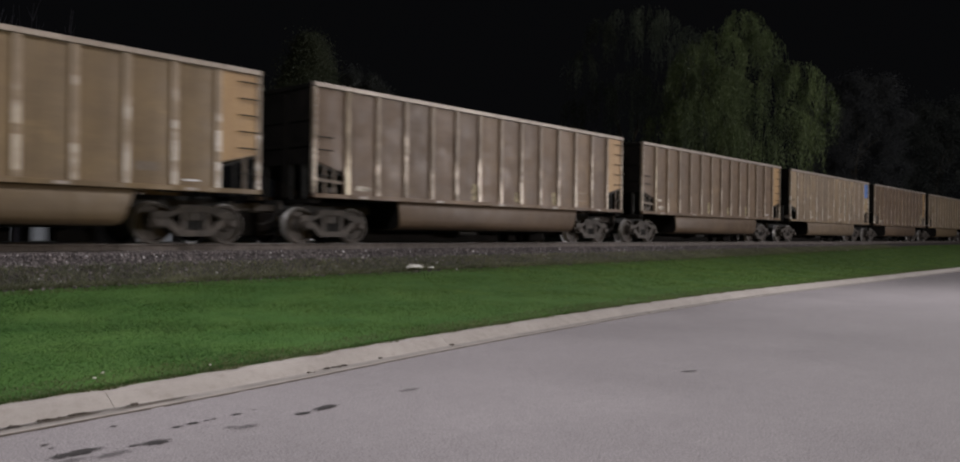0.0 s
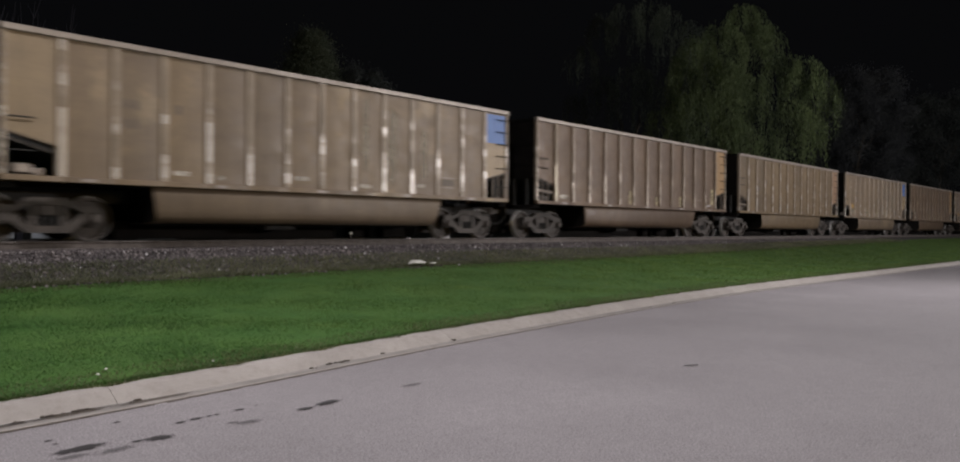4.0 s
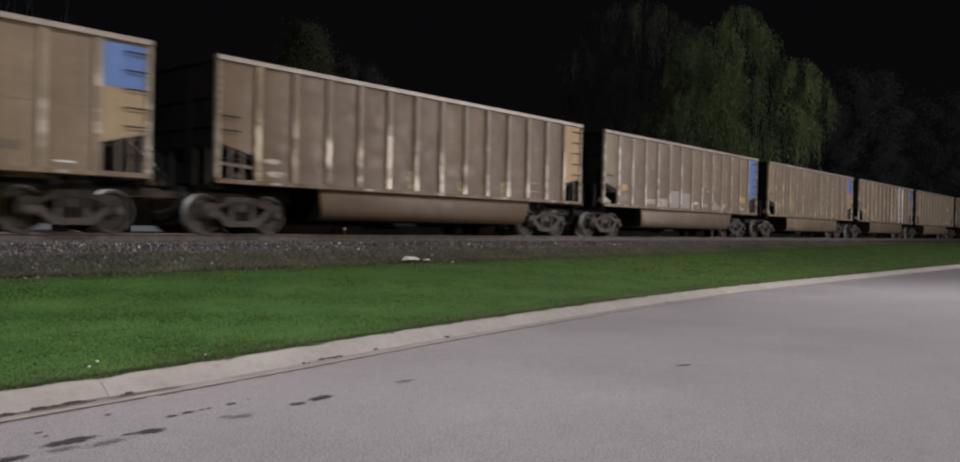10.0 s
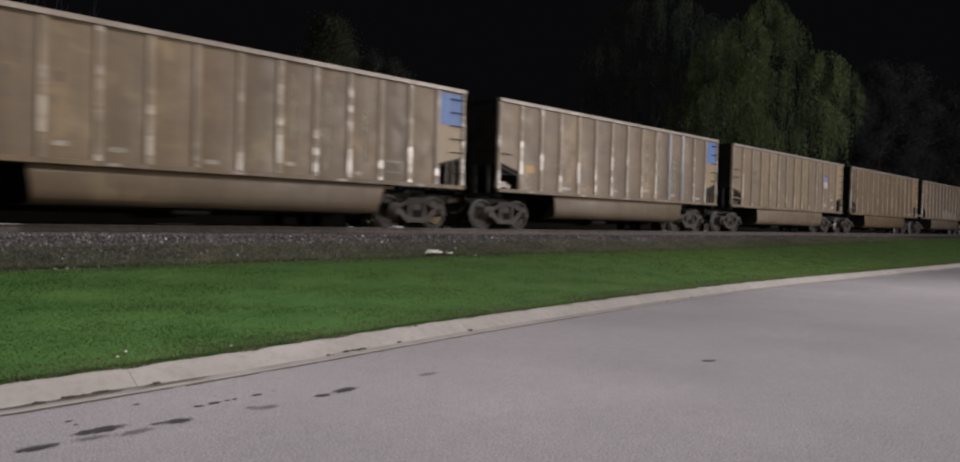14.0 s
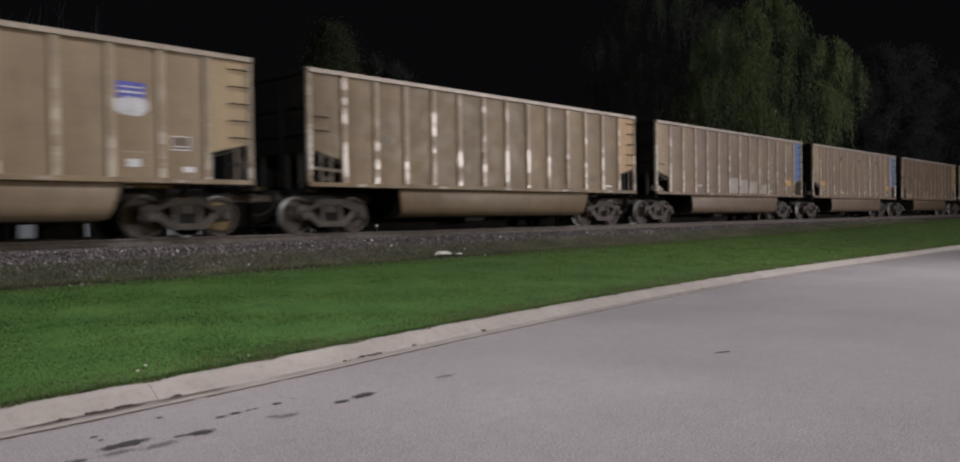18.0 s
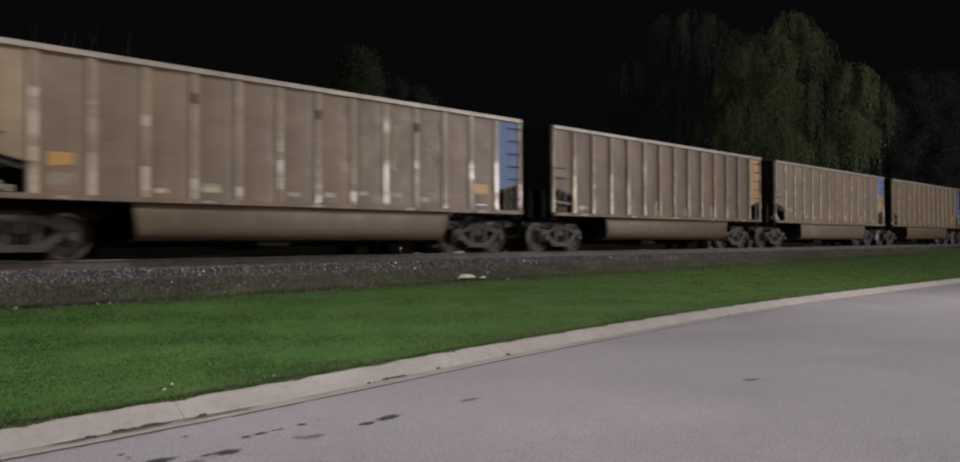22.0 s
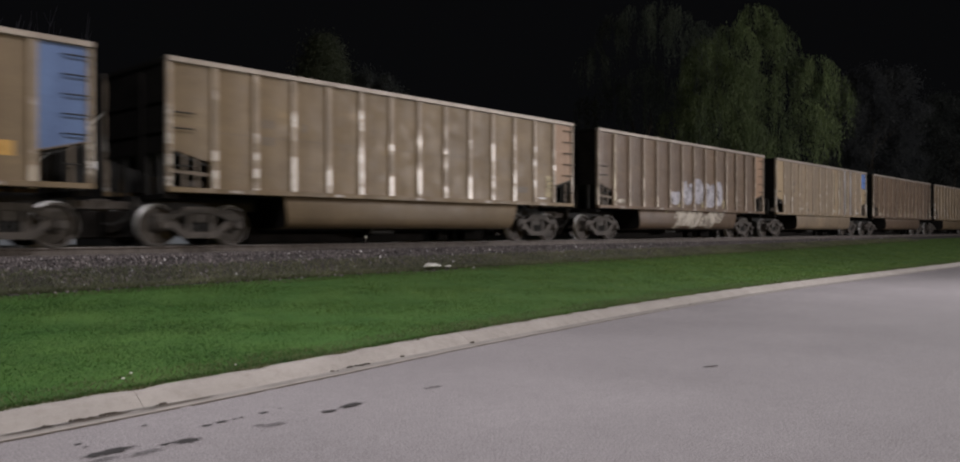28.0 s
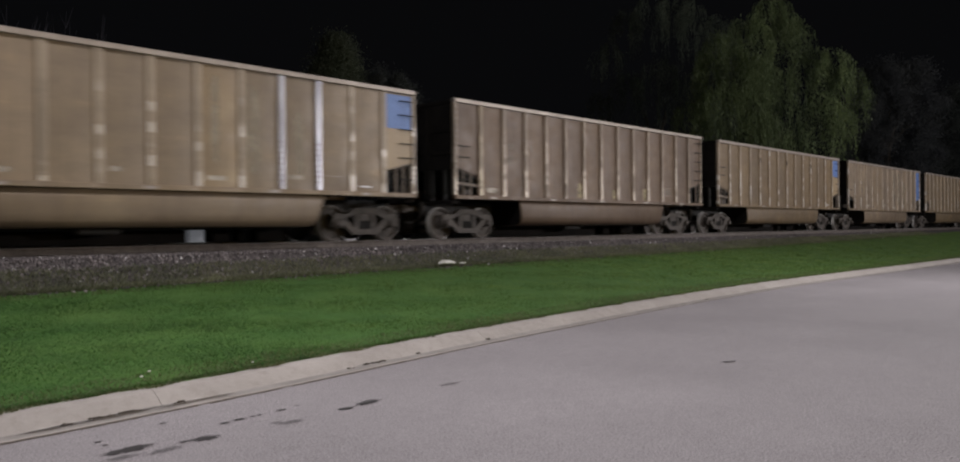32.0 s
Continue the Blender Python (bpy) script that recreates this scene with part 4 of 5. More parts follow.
# paint and end panel of each waggon, from the front of the train
CARS = [("tan", "orange"), ("brown", "orange"), ("tan", "orange"), ("brown", "orange"), ("gold", "orange"), ("khaki", "half"), ("brown", "orange"),
        ("tan", "rust"), ("khaki", "half"), ("gold", "orange"), ("rose", "blue"), ("khaki", "half"), ("khaki", "half"), ("amber", "cream"),
        ("tan", "orange"), ("rose", "dusty"), ("rose", "dusty"), ("brown", "orange"), ("khaki", "half"), ("tan", "dusty"), ("tan", "rust"),
        ("brown", "rust"), ("sand", "half"), ("brown", "none"), ("tan", "half"), ("khaki", "blue"), ("tan", "none"), ("brown", "orange"),
        ("tan", "none"), ("khaki", "blue"), ("brown", "orange")]
FIRST = -2          # number of the foremost waggon; number 1 has its front at TRAIN


def decorate(car, k, end, paint):
    B = BODY
    style = PAINTS[paint][4]
    if style == "smooth":
        plate(car, "front_panel", 0.11, RIBS[0] - 0.10, 1.87, 3.92, CREAM if paint == "sand" else SAND, "yellowish front end sheet", -0.23, 0.003)
        for i, (x, z, rx, rz) in enumerate(((RIBS[7] + 0.40, 2.75, 0.10, 0.95), (RIBS[8] + 0.32, 2.55, 0.16, 1.05), (RIBS[9] + 0.5, 2.35, 0.12, 0.7))):
            blob(car, "pale_streak", x, z, rx, rz, STREAK, "pale streak down the sheet", 500 + 10 * k + i, 0.003)
        for i in (2, 3, 5, 7, 9):
            w = 0.20 + 0.06 * ((i * 7 + k * 3) % 5)
            z = 1.36 + 0.05 * ((i * 3 + k) % 4)
            plate(car, "chalk_patch", RIBS[i] + 0.22, RIBS[i] + 0.22 + w, z, z + 0.10, SMUDGE, "pale scuff low on the side", 0.0, 0.003)
    if style == "old":
        blob(car, "pale_smudge", RIBS[0] + 0.55, 1.44, 0.24, 0.07, SMUDGE, "pale smudge low on the side", 700 + k, 0.003)
        if k in (2, 7):
            blob(car, "pale_smudge", RIBS[0] + 0.42, 1.74, 0.20, 0.06, SMUDGE, "pale smudge low on the side", 720 + k, 0.003)
        for i, h in ((5, 0.5), (7, 0.34), (9, 0.42)):
            plate(car, "chalk_patch", RIBS[i] - 0.30, RIBS[i] - 0.10, 1.30, 1.30 + h, SPRAY_YELLOW, "pale yellowish chalked patch", 0.0, 0.003)
    if end in ("orange", "rust", "cream"):
        m = {"orange": ORANGE, "rust": RUSTY, "cream": CREAM}[end]
        plate(car, "end_panel", B - 1.0, B - 0.11, 2.09, 3.92, m, "faded orange end panel", 0.22)
        car["label"] += ", orange end panel"
    elif end in ("blue", "dusty"):
        plate(car, "end_panel", B - 1.0, B - 0.11, 2.09, 3.92, BLUE if end == "blue" else DUSTY_BLUE, "blue end panel", 0.22)
        car["label"] += ", blue end panel"
    elif end == "half":
        plate(car, "end_panel", B - 0.98, B - 0.11, 2.98, 3.88, BLUE, "blue upper end panel")
        plate(car, "end_panel", B - 0.98, B - 0.11, 2.10, 2.975, CREAM, "faded sand-yellow lower end panel", 0.22)
        car["label"] += ", half blue panel"
    rnd = random.Random(100 + k)
    # lettering that nobody can read: plain bars
    for row in (0, 1) if k % 3 != 1 else ():
        for i in range(4 - row):
            x = RIBS[1] + 0.18 + 0.19 * i + (0.55 if i > 1 else 0)
            if x + 0.12 < RIBS[3] - 0.1 and not (RIBS[2] - 0.26 < x < RIBS[2] + 0.1):
                plate(car, "lettering_bar", x, x + 0.12, 2.72 - 0.40 * row, 2.92 - 0.40 * row, FADED, proud=0.002)
    x = RIBS[10] + 0.18
    for z in (1.50, 1.78) if k % 2 else (1.62,):
        plate(car, "data_line", x, x + 0.55, z, z + 0.014, CHORD, proud=0.002)
    if k % 3 == 0:
        plate(car, "data_panel", x + 0.02, x + 0.52, 1.55, 1.74, FADED, proud=0.003)
    if k in (12, 18, 6):
        plate(car, "lap_seam", 1.19, B - 1.19, 2.50, 2.512, FADED, proud=0.005)
    if k % 2 == 0:
        plate(car, "data_line", RIBS[11] + 0.25, RIBS[11] + 0.62, 1.38, 1.42, WHITE)
    if k in (8, 13, 14, 17):
        plate(car, "yellow_mark", RIBS[11] + 0.14, RIBS[11] + 0.72, 1.72, 2.0, YELLOW, "small yellow marking")
    if k in (6, 8, 10, 14):
        plate(car, "yellow_mark", RIBS[0] + 0.26, RIBS[0] + 0.70, 1.84, 2.06, YELLOW, "small yellow marking", 0.05)
        blob(car, "pale_smudge", RIBS[0] + 0.55, 1.56, 0.30, 0.14, STREAK, "pale smudge low on the side", 740 + k, 0.003)
    if k in (9, 16):
        blob(car, "pale_smudge", RIBS[0] + 0.60, 1.80, 0.32, 0.10, SPRAY_YELLOW, "yellowish smudge low on the side", 740 + k, 0.003)
    if k in (4, 18):
        plate(car, "yellow_mark", RIBS[11] + 0.62, RIBS[12] - 0.1, 1.45, 2.15, SPRAY_YELLOW, "yellow-green chalked strip")
    if k == 11:
        # plain shield: navy head over a white lower half
        plate(car, "emblem", RIBS[10] + 0.14, RIBS[10] + 0.72, 2.86, 3.20, NAVY, "dark blue emblem block")
        plate(car, "emblem_line", RIBS[10] + 0.17, RIBS[10] + 0.69, 2.97, 3.01, PALE, proud=0.006)
        blob(car, "emblem", RIBS[10] + 0.43, 2.70, 0.35, 0.19, PALE, "white lower half of the emblem", 5)
        plate(car, "emblem_line", RIBS[10] + 0.20, RIBS[10] + 0.66, 3.08, 3.11, PALE, proud=0.006)
        plate(car, "blue_mark", RIBS[10] + 0.32, RIBS[10] + 0.60, 1.48, 1.64, PALE)
        x = RIBS[11] + 0.22
        plate(car, "data_panel", x, x + 0.42, 1.86, 2.16, FADED, "dark data panel in a white frame", proud=0.003)
        for a0, a1, b0, b1 in ((0.0, 0.42, 2.14, 2.16), (0.0, 0.42, 1.86, 1.88), (0.0, 0.02, 1.88, 2.14), (0.40, 0.42, 1.88, 2.14), (0.06, 0.36, 1.93, 1.95)):
            plate(car, "data_line", x + a0, x + a1, b0, b1, WHITE, proud=0.006)
        plate(car, "white_mark", RIBS[11] + 0.48, RIBS[11] + 0.74, 1.40, 1.52, WHITE)
    if k in (9, 11):
        blob(car, "ochre_mark", BOGIE_AT[1] + AXLE, 0.45, 0.30, 0.30, OCHRE, "ochre paint on the wheel", 33, 0.006, -0.835)
    if k in (10, 20):
        for x in (RIBS[9], RIBS[10]):
            bm = bmesh.new()
            prism(bm, [(x - 0.087, -HALF), (x - 0.052, -HALF - 0.079), (x + 0.052, -HALF - 0.079), (x + 0.087, -HALF)], "z", 1.27, 3.92)
            part("bare_rib", bm, BRIGHT_RIB, car, "bright bare aluminium rib")
            for i in range(8):
                plate(car, "rivet", x - 0.07, x - 0.03, 1.45 + 0.13 * i, 1.47 + 0.13 * i, BOGIE, proud=0.084)
    patches = {8: ((2, 1.36, 1.56), (3, 1.28, 1.62), (4, 1.28, 1.98), (5, 1.28, 1.92), (8, 1.28, 1.50)), 13: ((5, 1.28, 1.96), (6, 1.28, 1.90), (7, 1.28, 1.84), (8, 1.28, 1.72))}
    for i, lo, hi in patches.get(k, ()):
        plate(car, "rubbed_patch", RIBS[i] + 0.11, RIBS[i + 1] - 0.11, lo, hi, SCUFF, "pale rubbed lower panel", 0.0, 0.002)
    if k == 8:
        plate(car, "white_mark", RIBS[6] + 0.30, RIBS[6] + 0.62, 1.50, 1.58, WHITE)
        plate(car, "white_mark", RIBS[7] + 0.55, RIBS[7] + 0.72, 2.10, 2.14, WHITE)
        blob(car, "pale_smudge", RIBS[2] + 0.5, 3.05, 0.30, 0.30, STREAK, "pale cloudy patch", 790, 0.003)
    if k == 6:
        for i in (4, 6, 8):
            plate(car, "chalk_patch", RIBS[i] - 0.34, RIBS[i] - 0.09, 1.32, 1.70, SPRAY_YELLOW, "pale yellowish chalked patch", 0.0, 0.003)
    if k in (8, 14):
        for i, w in ((3, 0.42), (6, 0.30), (8, 0.34), (9, 0.26)):
            plate(car, "chalk_patch", RIBS[i] + 0.2, RIBS[i] + 0.2 + w, 1.42 + 0.04 * (i % 3), 1.54 + 0.04 * (i % 3), (SCUFF, OLIVE)[i % 2], "pale scuff low on the side", 0.0, 0.003)
    if k in (14, 22):
        for i in (3, 6, 9):
            plate(car, "dark_plate", RIBS[i] - 0.035, RIBS[i] + 0.045, 3.28, 3.50, BLACK, "small dark plate on the rib", 0.0, 0.066)
    if k == 19:
        # sprayed graffiti, unreadable: joined pale shapes over yellowish tails on the tub
        shapes = [[(5.36, 1.40), (5.40, 1.97), (5.8, 1.90), (6.17, 2.02), (6.20, 1.40)],
                  [(6.50, 1.42), (6.38, 2.34), (6.72, 2.48), (6.86, 2.05), (7.00, 2.32), (7.34, 2.38), (7.24, 1.62), (7.02, 1.40)],
                  [(7.26, 1.46), (7.30, 2.45), (7.72, 2.60), (8.12, 2.48), (8.36, 2.10), (8.30, 1.48)],
                  [(8.32, 1.32), (8.30, 2.30), (8.66, 2.46), (8.92, 2.22), (9.16, 2.44), (9.46, 2.30), (9.48, 1.36)],
                  [(9.44, 1.40), (9.46, 2.44), (9.82, 2.58), (10.10, 2.38), (10.14, 1.46)]]
        for pts in shapes:
            bm = bmesh.new()
            prism(bm, rounded(pts), "y", -HALF - 0.004, -HALF - 0.0005)
            part("graffiti_letter", bm, SPRAY, car, "pale lilac sprayed shape")
        for i, (x, w, lo, hi, m) in enumerate([(5.9, 0.50, 0, 2, 1), (6.35, 0.55, 0, 5, 1), (6.90, 0.45, 0, 4, 1), (7.35, 0.50, 0, 4, 1), (7.85, 0.50, 0, 5, 1), (8.3, 0.50, 1, 4, 1), (8.8, 0.50, 0, 4, 1), (9.3, 0.55, 0, 5, 1), (9.85, 0.60, 0, 3, 1)]):
            tub_patch(car, x, w, lo, hi, SMUDGE)
        tub_patch(car, 5.0, 0.26, 0, 1, SPRAY_YELLOW)


templates = {}
train = []
for i, (paint, end) in enumerate(CARS):
    k = FIRST + i
    place = pose(TRAIN[0][1] + (k - 1) * PITCH, TRACK, RAIL)
    if paint in templates:
        car = copy_thing(templates[paint], place)
        car["label"] = PAINTS[paint][3]
    else:
        car = waggon(*PAINTS[paint])
        car.matrix_basis = place
        templates[paint] = car
    train.append((k, end, car))
for k, end, car in train:
    decorate(car, k, end, CARS[k - FIRST][0])


# ---- trees ----
def limb(bm, p, d, length, r, depth, rnd, up=0.15, ends=None):
    pts, rad = [Vector(p)], [r]
    d = Vector(d).normalized()
    for i in range(5):
        d = (d + Vector((rnd.uniform(-0.2, 0.2), rnd.uniform(-0.2, 0.2), rnd.uniform(-0.05, 0.15) + up * 0.3))).normalized()
        pts.append(pts[-1] + d * length / 5)
        rad.append(r * (1 - 0.14 * (i + 1)))
    tube(bm, pts, rad, 7 if depth > 1 else 5)
    if ends is not None:
        ends += pts[2:]
    if depth:
        for _ in range(3):
            a = rnd.uniform(0, 2 * math.pi)
            q = pts[rnd.choice((2, 3, 4, 5))]
            limb(bm, q, (d + Vector((math.cos(a), math.sin(a), rnd.uniform(0.0, 0.6))) * 0.9), length * rnd.uniform(0.5, 0.75), r * 0.45, depth - 1, rnd, up, ends)


def leaf_cloud(name, centres, dirs, size, material, parent, rnd):
    """Leaf blades, one small bent quad each."""
    n = len(centres)
    c = np.asarray(centres)
    d = np.asarray(dirs)
    d = d / np.maximum(np.linalg.norm(d, axis=1, keepdims=True), 1e-6)
    side = np.cross(d, rnd.normal(size=(n, 3)))
    side /= np.maximum(np.linalg.norm(side, axis=1, keepdims=True), 1e-6)
    ln = size[0] * rnd.uniform(0.6, 1.3, (n, 1))
    wd = size[1] * rnd.uniform(0.6, 1.3, (n, 1))
    v = np.concatenate([c - d * ln / 2, c + side * wd / 2, c + d * ln / 2, c - side * wd / 2], 1).reshape(-1, 3)
    f = np.arange(4 * n).reshape(-1, 4)
    return raw(name, v.tolist(), f.tolist(), material, parent)


def trunk_of(tree, height, r, seed, lean=0.1, spread=1.0, depth=2, top=0.6, reach=1.0):
    rnd = random.Random(seed)
    bm = bmesh.new()
    ends = []
    pts, rad = [], []
    for i in range(7):
        u = i / 6
        pts.append((lean * height * u * u, 0.05 * height * math.sin(u * 3), height * top * u))
        rad.append(r * (1.25 - 0.75 * u) if i else r * 1.6)
    tube(bm, pts, rad, 10)
    for i in range(8):
        a = 2 * math.pi * i / 8 + rnd.uniform(-0.3, 0.3)
        p = Vector(pts[3 + i % 4])
        limb(bm, p, (math.cos(a) * spread, math.sin(a) * spread, rnd.uniform(0.5, 1.2)), height * reach * rnd.uniform(0.28, 0.42), r * 0.45, depth, rnd, 0.2, ends)
    part("trunk", bm, BARK, tree)
    return ends


def willow(x, y, z, lobes, material, seed, label, facing=24.0, trunk_h=10.0, thin=1.0):
    """A weeping willow. lobes: (across, back, top, radius, droop) of each fountain of hanging twigs."""
    tree = root("willow_tree", pose(x, y, z), label, "tree")
    trunk_of(tree, trunk_h, 0.5, seed, 0.03, 0.8, 1, 0.6, 0.6)
    g = np.random.default_rng(seed)
    rx, ry = math.sin(radians(facing)), -math.cos(radians(facing))
    cs = []
    for across, back, top, radius, droop in lobes:
        # twigs leave the top of the fountain, arch over and hang; some fall together in strings
        for k in range(int(46 * radius * radius * thin)):
            if k % 5 == 0:
                a, u = g.uniform(0, 2 * math.pi), math.sqrt(g.uniform(0, 1))
                fall = droop * g.uniform(0.35, 1.1) * (0.5 + 0.5 * u)
                sway = g.normal(0, 0.15, 2)
            tx, ty = radius * u * math.cos(a) + g.normal(0, 0.16), radius * u * math.sin(a) + g.normal(0, 0.16)
            t0 = top - radius * 0.62 * u ** 2.0 - abs(g.normal(0, 0.22))
            t1 = max(t0 - fall * g.uniform(0.75, 1.1), 0.6)
            m = int((t0 - t1) / 0.16) + 2
            for i in range(m):
                w = i / m
                push = 0.80 + 0.30 * math.sin(min(1.57, w * 3.5))
                cs.append((across + tx * push + sway[0] * w, back + ty * push + sway[1] * w, t0 + (t1 - t0) * w))
    cs = np.array(cs)
    cs = np.stack([rx * cs[:, 0] - ry * cs[:, 1], ry * cs[:, 0] + rx * cs[:, 1], cs[:, 2]], 1)
    cs = cs + g.normal(0, 0.09, cs.shape)
    ds = np.array([(0.0, 0.0, -1.0)]) + g.normal(0, 0.22, (len(cs), 3)) * np.array([1, 1, 0.2])
    leaf_cloud("crown", cs, ds, (0.26, 0.05), material, tree, g)
    return tree


def broad_tree(name, x, y, z, height, radius, material, seed, label, clumps=120, per=260, leaf=(0.22, 0.13), low=0.35, cone=0.0):
    tree = root(name, pose(x, y, z), label, "tree")
    ends = trunk_of(tree, height, 0.24, seed, 0.02, 0.6, 1, 0.62, 0.42)
    g = np.random.default_rng(seed)
    cs = []
    for i in range(clumps):
        h = low + (1 - low) * g.uniform(0, 1) ** 0.8
        env = math.sqrt(max(0.02, 1 - ((h - 0.62) / 0.42) ** 2)) if not cone else (1.02 - h) / (1 - low) * 1.0
        a, u = g.uniform(0, 2 * math.pi), math.sqrt(g.uniform(0.1, 1))
        c = np.array([math.cos(a) * u * env * radius, math.sin(a) * u * env * radius, h * height])
        r = radius * g.uniform(0.08, 0.18)
        q = g.normal(size=(per, 3)) * 0.75
        cs.append(c + q * r * np.array([1, 1, 0.85]))
    cs = np.concatenate(cs)
    leaf_cloud("crown", cs, g.normal(size=cs.shape) + np.array([0, 0, -0.4]), leaf, material, tree, g)
    return tree


def spot(az, dist):
    return dist * math.cos(radians(az)), dist * math.sin(radians(az))


willow(*spot(23.6, 66), 0.85,
       [(0.6, -0.6, 18.3, 1.7, 4.5), (-1.2, -2.0, 16.8, 1.8, 5.5), (-2.9, -2.4, 15.6, 1.8, 6.0), (-4.3, -2.6, 14.1, 1.3, 6.0), (-5.4, -2.6, 10.4, 1.2, 4.5), (-6.4, -2.4, 8.2, 1.0, 3.5), (1.9, 0.3, 16.9, 1.7, 5.0),
        (-1.0, -3.2, 13.6, 2.0, 6.5), (-3.0, -3.6, 11.6, 1.8, 6.0), (1.2, -2.0, 12.6, 1.5, 7.0), (3.4, 0.8, 14.6, 1.5, 5.0), (4.9, -0.2, 14.0, 1.6, 4.5), (6.1, 0.4, 12.9, 1.5, 4.5),
        (6.8, 0.7, 11.3, 1.0, 4.0), (4.0, -1.4, 10.6, 1.7, 5.0), (-4.0, -3.8, 9.2, 1.6, 5.5), (-0.4, -3.8, 9.2, 2.0, 6.0), (2.3, -2.2, 8.4, 1.4, 5.0), (5.7, -0.6, 9.4, 1.3, 4.5), (-0.2, 1.6, 13.0, 2.0, 6.0)],
       WILLOW, 3, "tall weeping willow lit by the street light")
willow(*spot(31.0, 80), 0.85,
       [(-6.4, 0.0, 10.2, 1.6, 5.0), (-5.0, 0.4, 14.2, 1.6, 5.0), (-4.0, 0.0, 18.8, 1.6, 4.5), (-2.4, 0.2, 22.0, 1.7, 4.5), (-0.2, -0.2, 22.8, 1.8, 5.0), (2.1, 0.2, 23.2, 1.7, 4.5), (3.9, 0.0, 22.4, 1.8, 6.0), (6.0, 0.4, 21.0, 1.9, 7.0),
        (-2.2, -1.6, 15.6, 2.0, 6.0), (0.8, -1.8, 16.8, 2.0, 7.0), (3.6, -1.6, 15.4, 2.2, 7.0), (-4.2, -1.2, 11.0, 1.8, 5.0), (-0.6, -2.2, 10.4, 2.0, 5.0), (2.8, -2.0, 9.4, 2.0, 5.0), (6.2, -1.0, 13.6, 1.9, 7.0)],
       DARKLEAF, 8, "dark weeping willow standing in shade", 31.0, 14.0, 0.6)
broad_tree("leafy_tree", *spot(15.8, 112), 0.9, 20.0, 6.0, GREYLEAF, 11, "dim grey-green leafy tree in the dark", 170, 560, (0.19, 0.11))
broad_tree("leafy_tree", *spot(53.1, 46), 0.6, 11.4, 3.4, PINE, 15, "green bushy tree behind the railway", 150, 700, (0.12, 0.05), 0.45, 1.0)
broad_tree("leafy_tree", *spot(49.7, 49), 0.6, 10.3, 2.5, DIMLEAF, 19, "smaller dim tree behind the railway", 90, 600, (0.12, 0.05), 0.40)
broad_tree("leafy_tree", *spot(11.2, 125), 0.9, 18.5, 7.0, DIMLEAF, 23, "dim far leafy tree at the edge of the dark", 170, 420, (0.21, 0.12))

# ---- dark house beyond the track, with a few lit windows ----
house = root("house", pose(17.4, 41.5, 0.55), "dark gabled house with white gable boards and lit windows", "house")
bm = bmesh.new()
prism(bm, [(-4.0, 0.0), (4.0, 0.0), (4.0, 3.6), (0.0, 6.9), (-4.0, 3.6)], "y", 0.0, 9.0)
part("wall", bm, SIDING, house)
for s in (-1, 1):
    bm = bmesh.new()
    prism(bm, [(0.0, 6.95), (s * 4.4, 3.32), (s * 4.4, 3.47), (0.0, 7.10)], "y", -0.4, 9.4)
    part("roof", bm, SHINGLE, house, "dark shingled roof slope")
    bm = bmesh.new()
    prism(bm, [(s * 0.02, 6.86), (s * 4.4, 3.24), (s * 4.4, 3.44), (s * 0.02, 7.07)], "y", -0.45, -0.405)
    part("gable_board", bm, FASCIA, house, "white gable board")


def lit_window(house, x0, x1, z0, z1):
    bm = bmesh.new()
    for a0, a1, b0, b1 in ((x0 - 0.06, x0, z0 - 0.06, z1 + 0.06), (x1, x1 + 0.06, z0 - 0.06, z1 + 0.06), (x0, x1, z0 - 0.06, z0), (x0, x1, z1, z1 + 0.06)):
        box(bm, a0, a1, -0.06, 0.0, b0, b1)
    w = part("window", bm, FASCIA, house, "white window frame")
    bm = bmesh.new()
    box(bm, x0, x1, -0.03, -0.004, z0, z1)
    part("pane", bm, WINDOW, w, "lit window pane")


lit_window(house, -0.75, -0.2, 4.2, 4.5)
garage = root("garage", pose(16.7, 39.6, 0.6), "low dark outbuilding with a row of lit windows", "garage")
bm = bmesh.new()
box(bm, -4.9, 4.9, 0.0, 1.8, 0.0, 2.0)
part("wall", bm, SIDING, garage)
bm = bmesh.new()
prism(bm, [(-0.3, 2.0), (2.0, 2.0), (2.0, 2.5), (1.9, 2.5)], "x", -5.1, 5.1)
part("roof", bm, SHINGLE, garage, "dark shingled lean-to roof")
for w in ((-4.5, -3.0, 0.40, 1.02), (-2.5, -1.3, 0.40, 1.02), (2.5, 4.4, 0.36, 1.02)):
    lit_window(garage, *w)


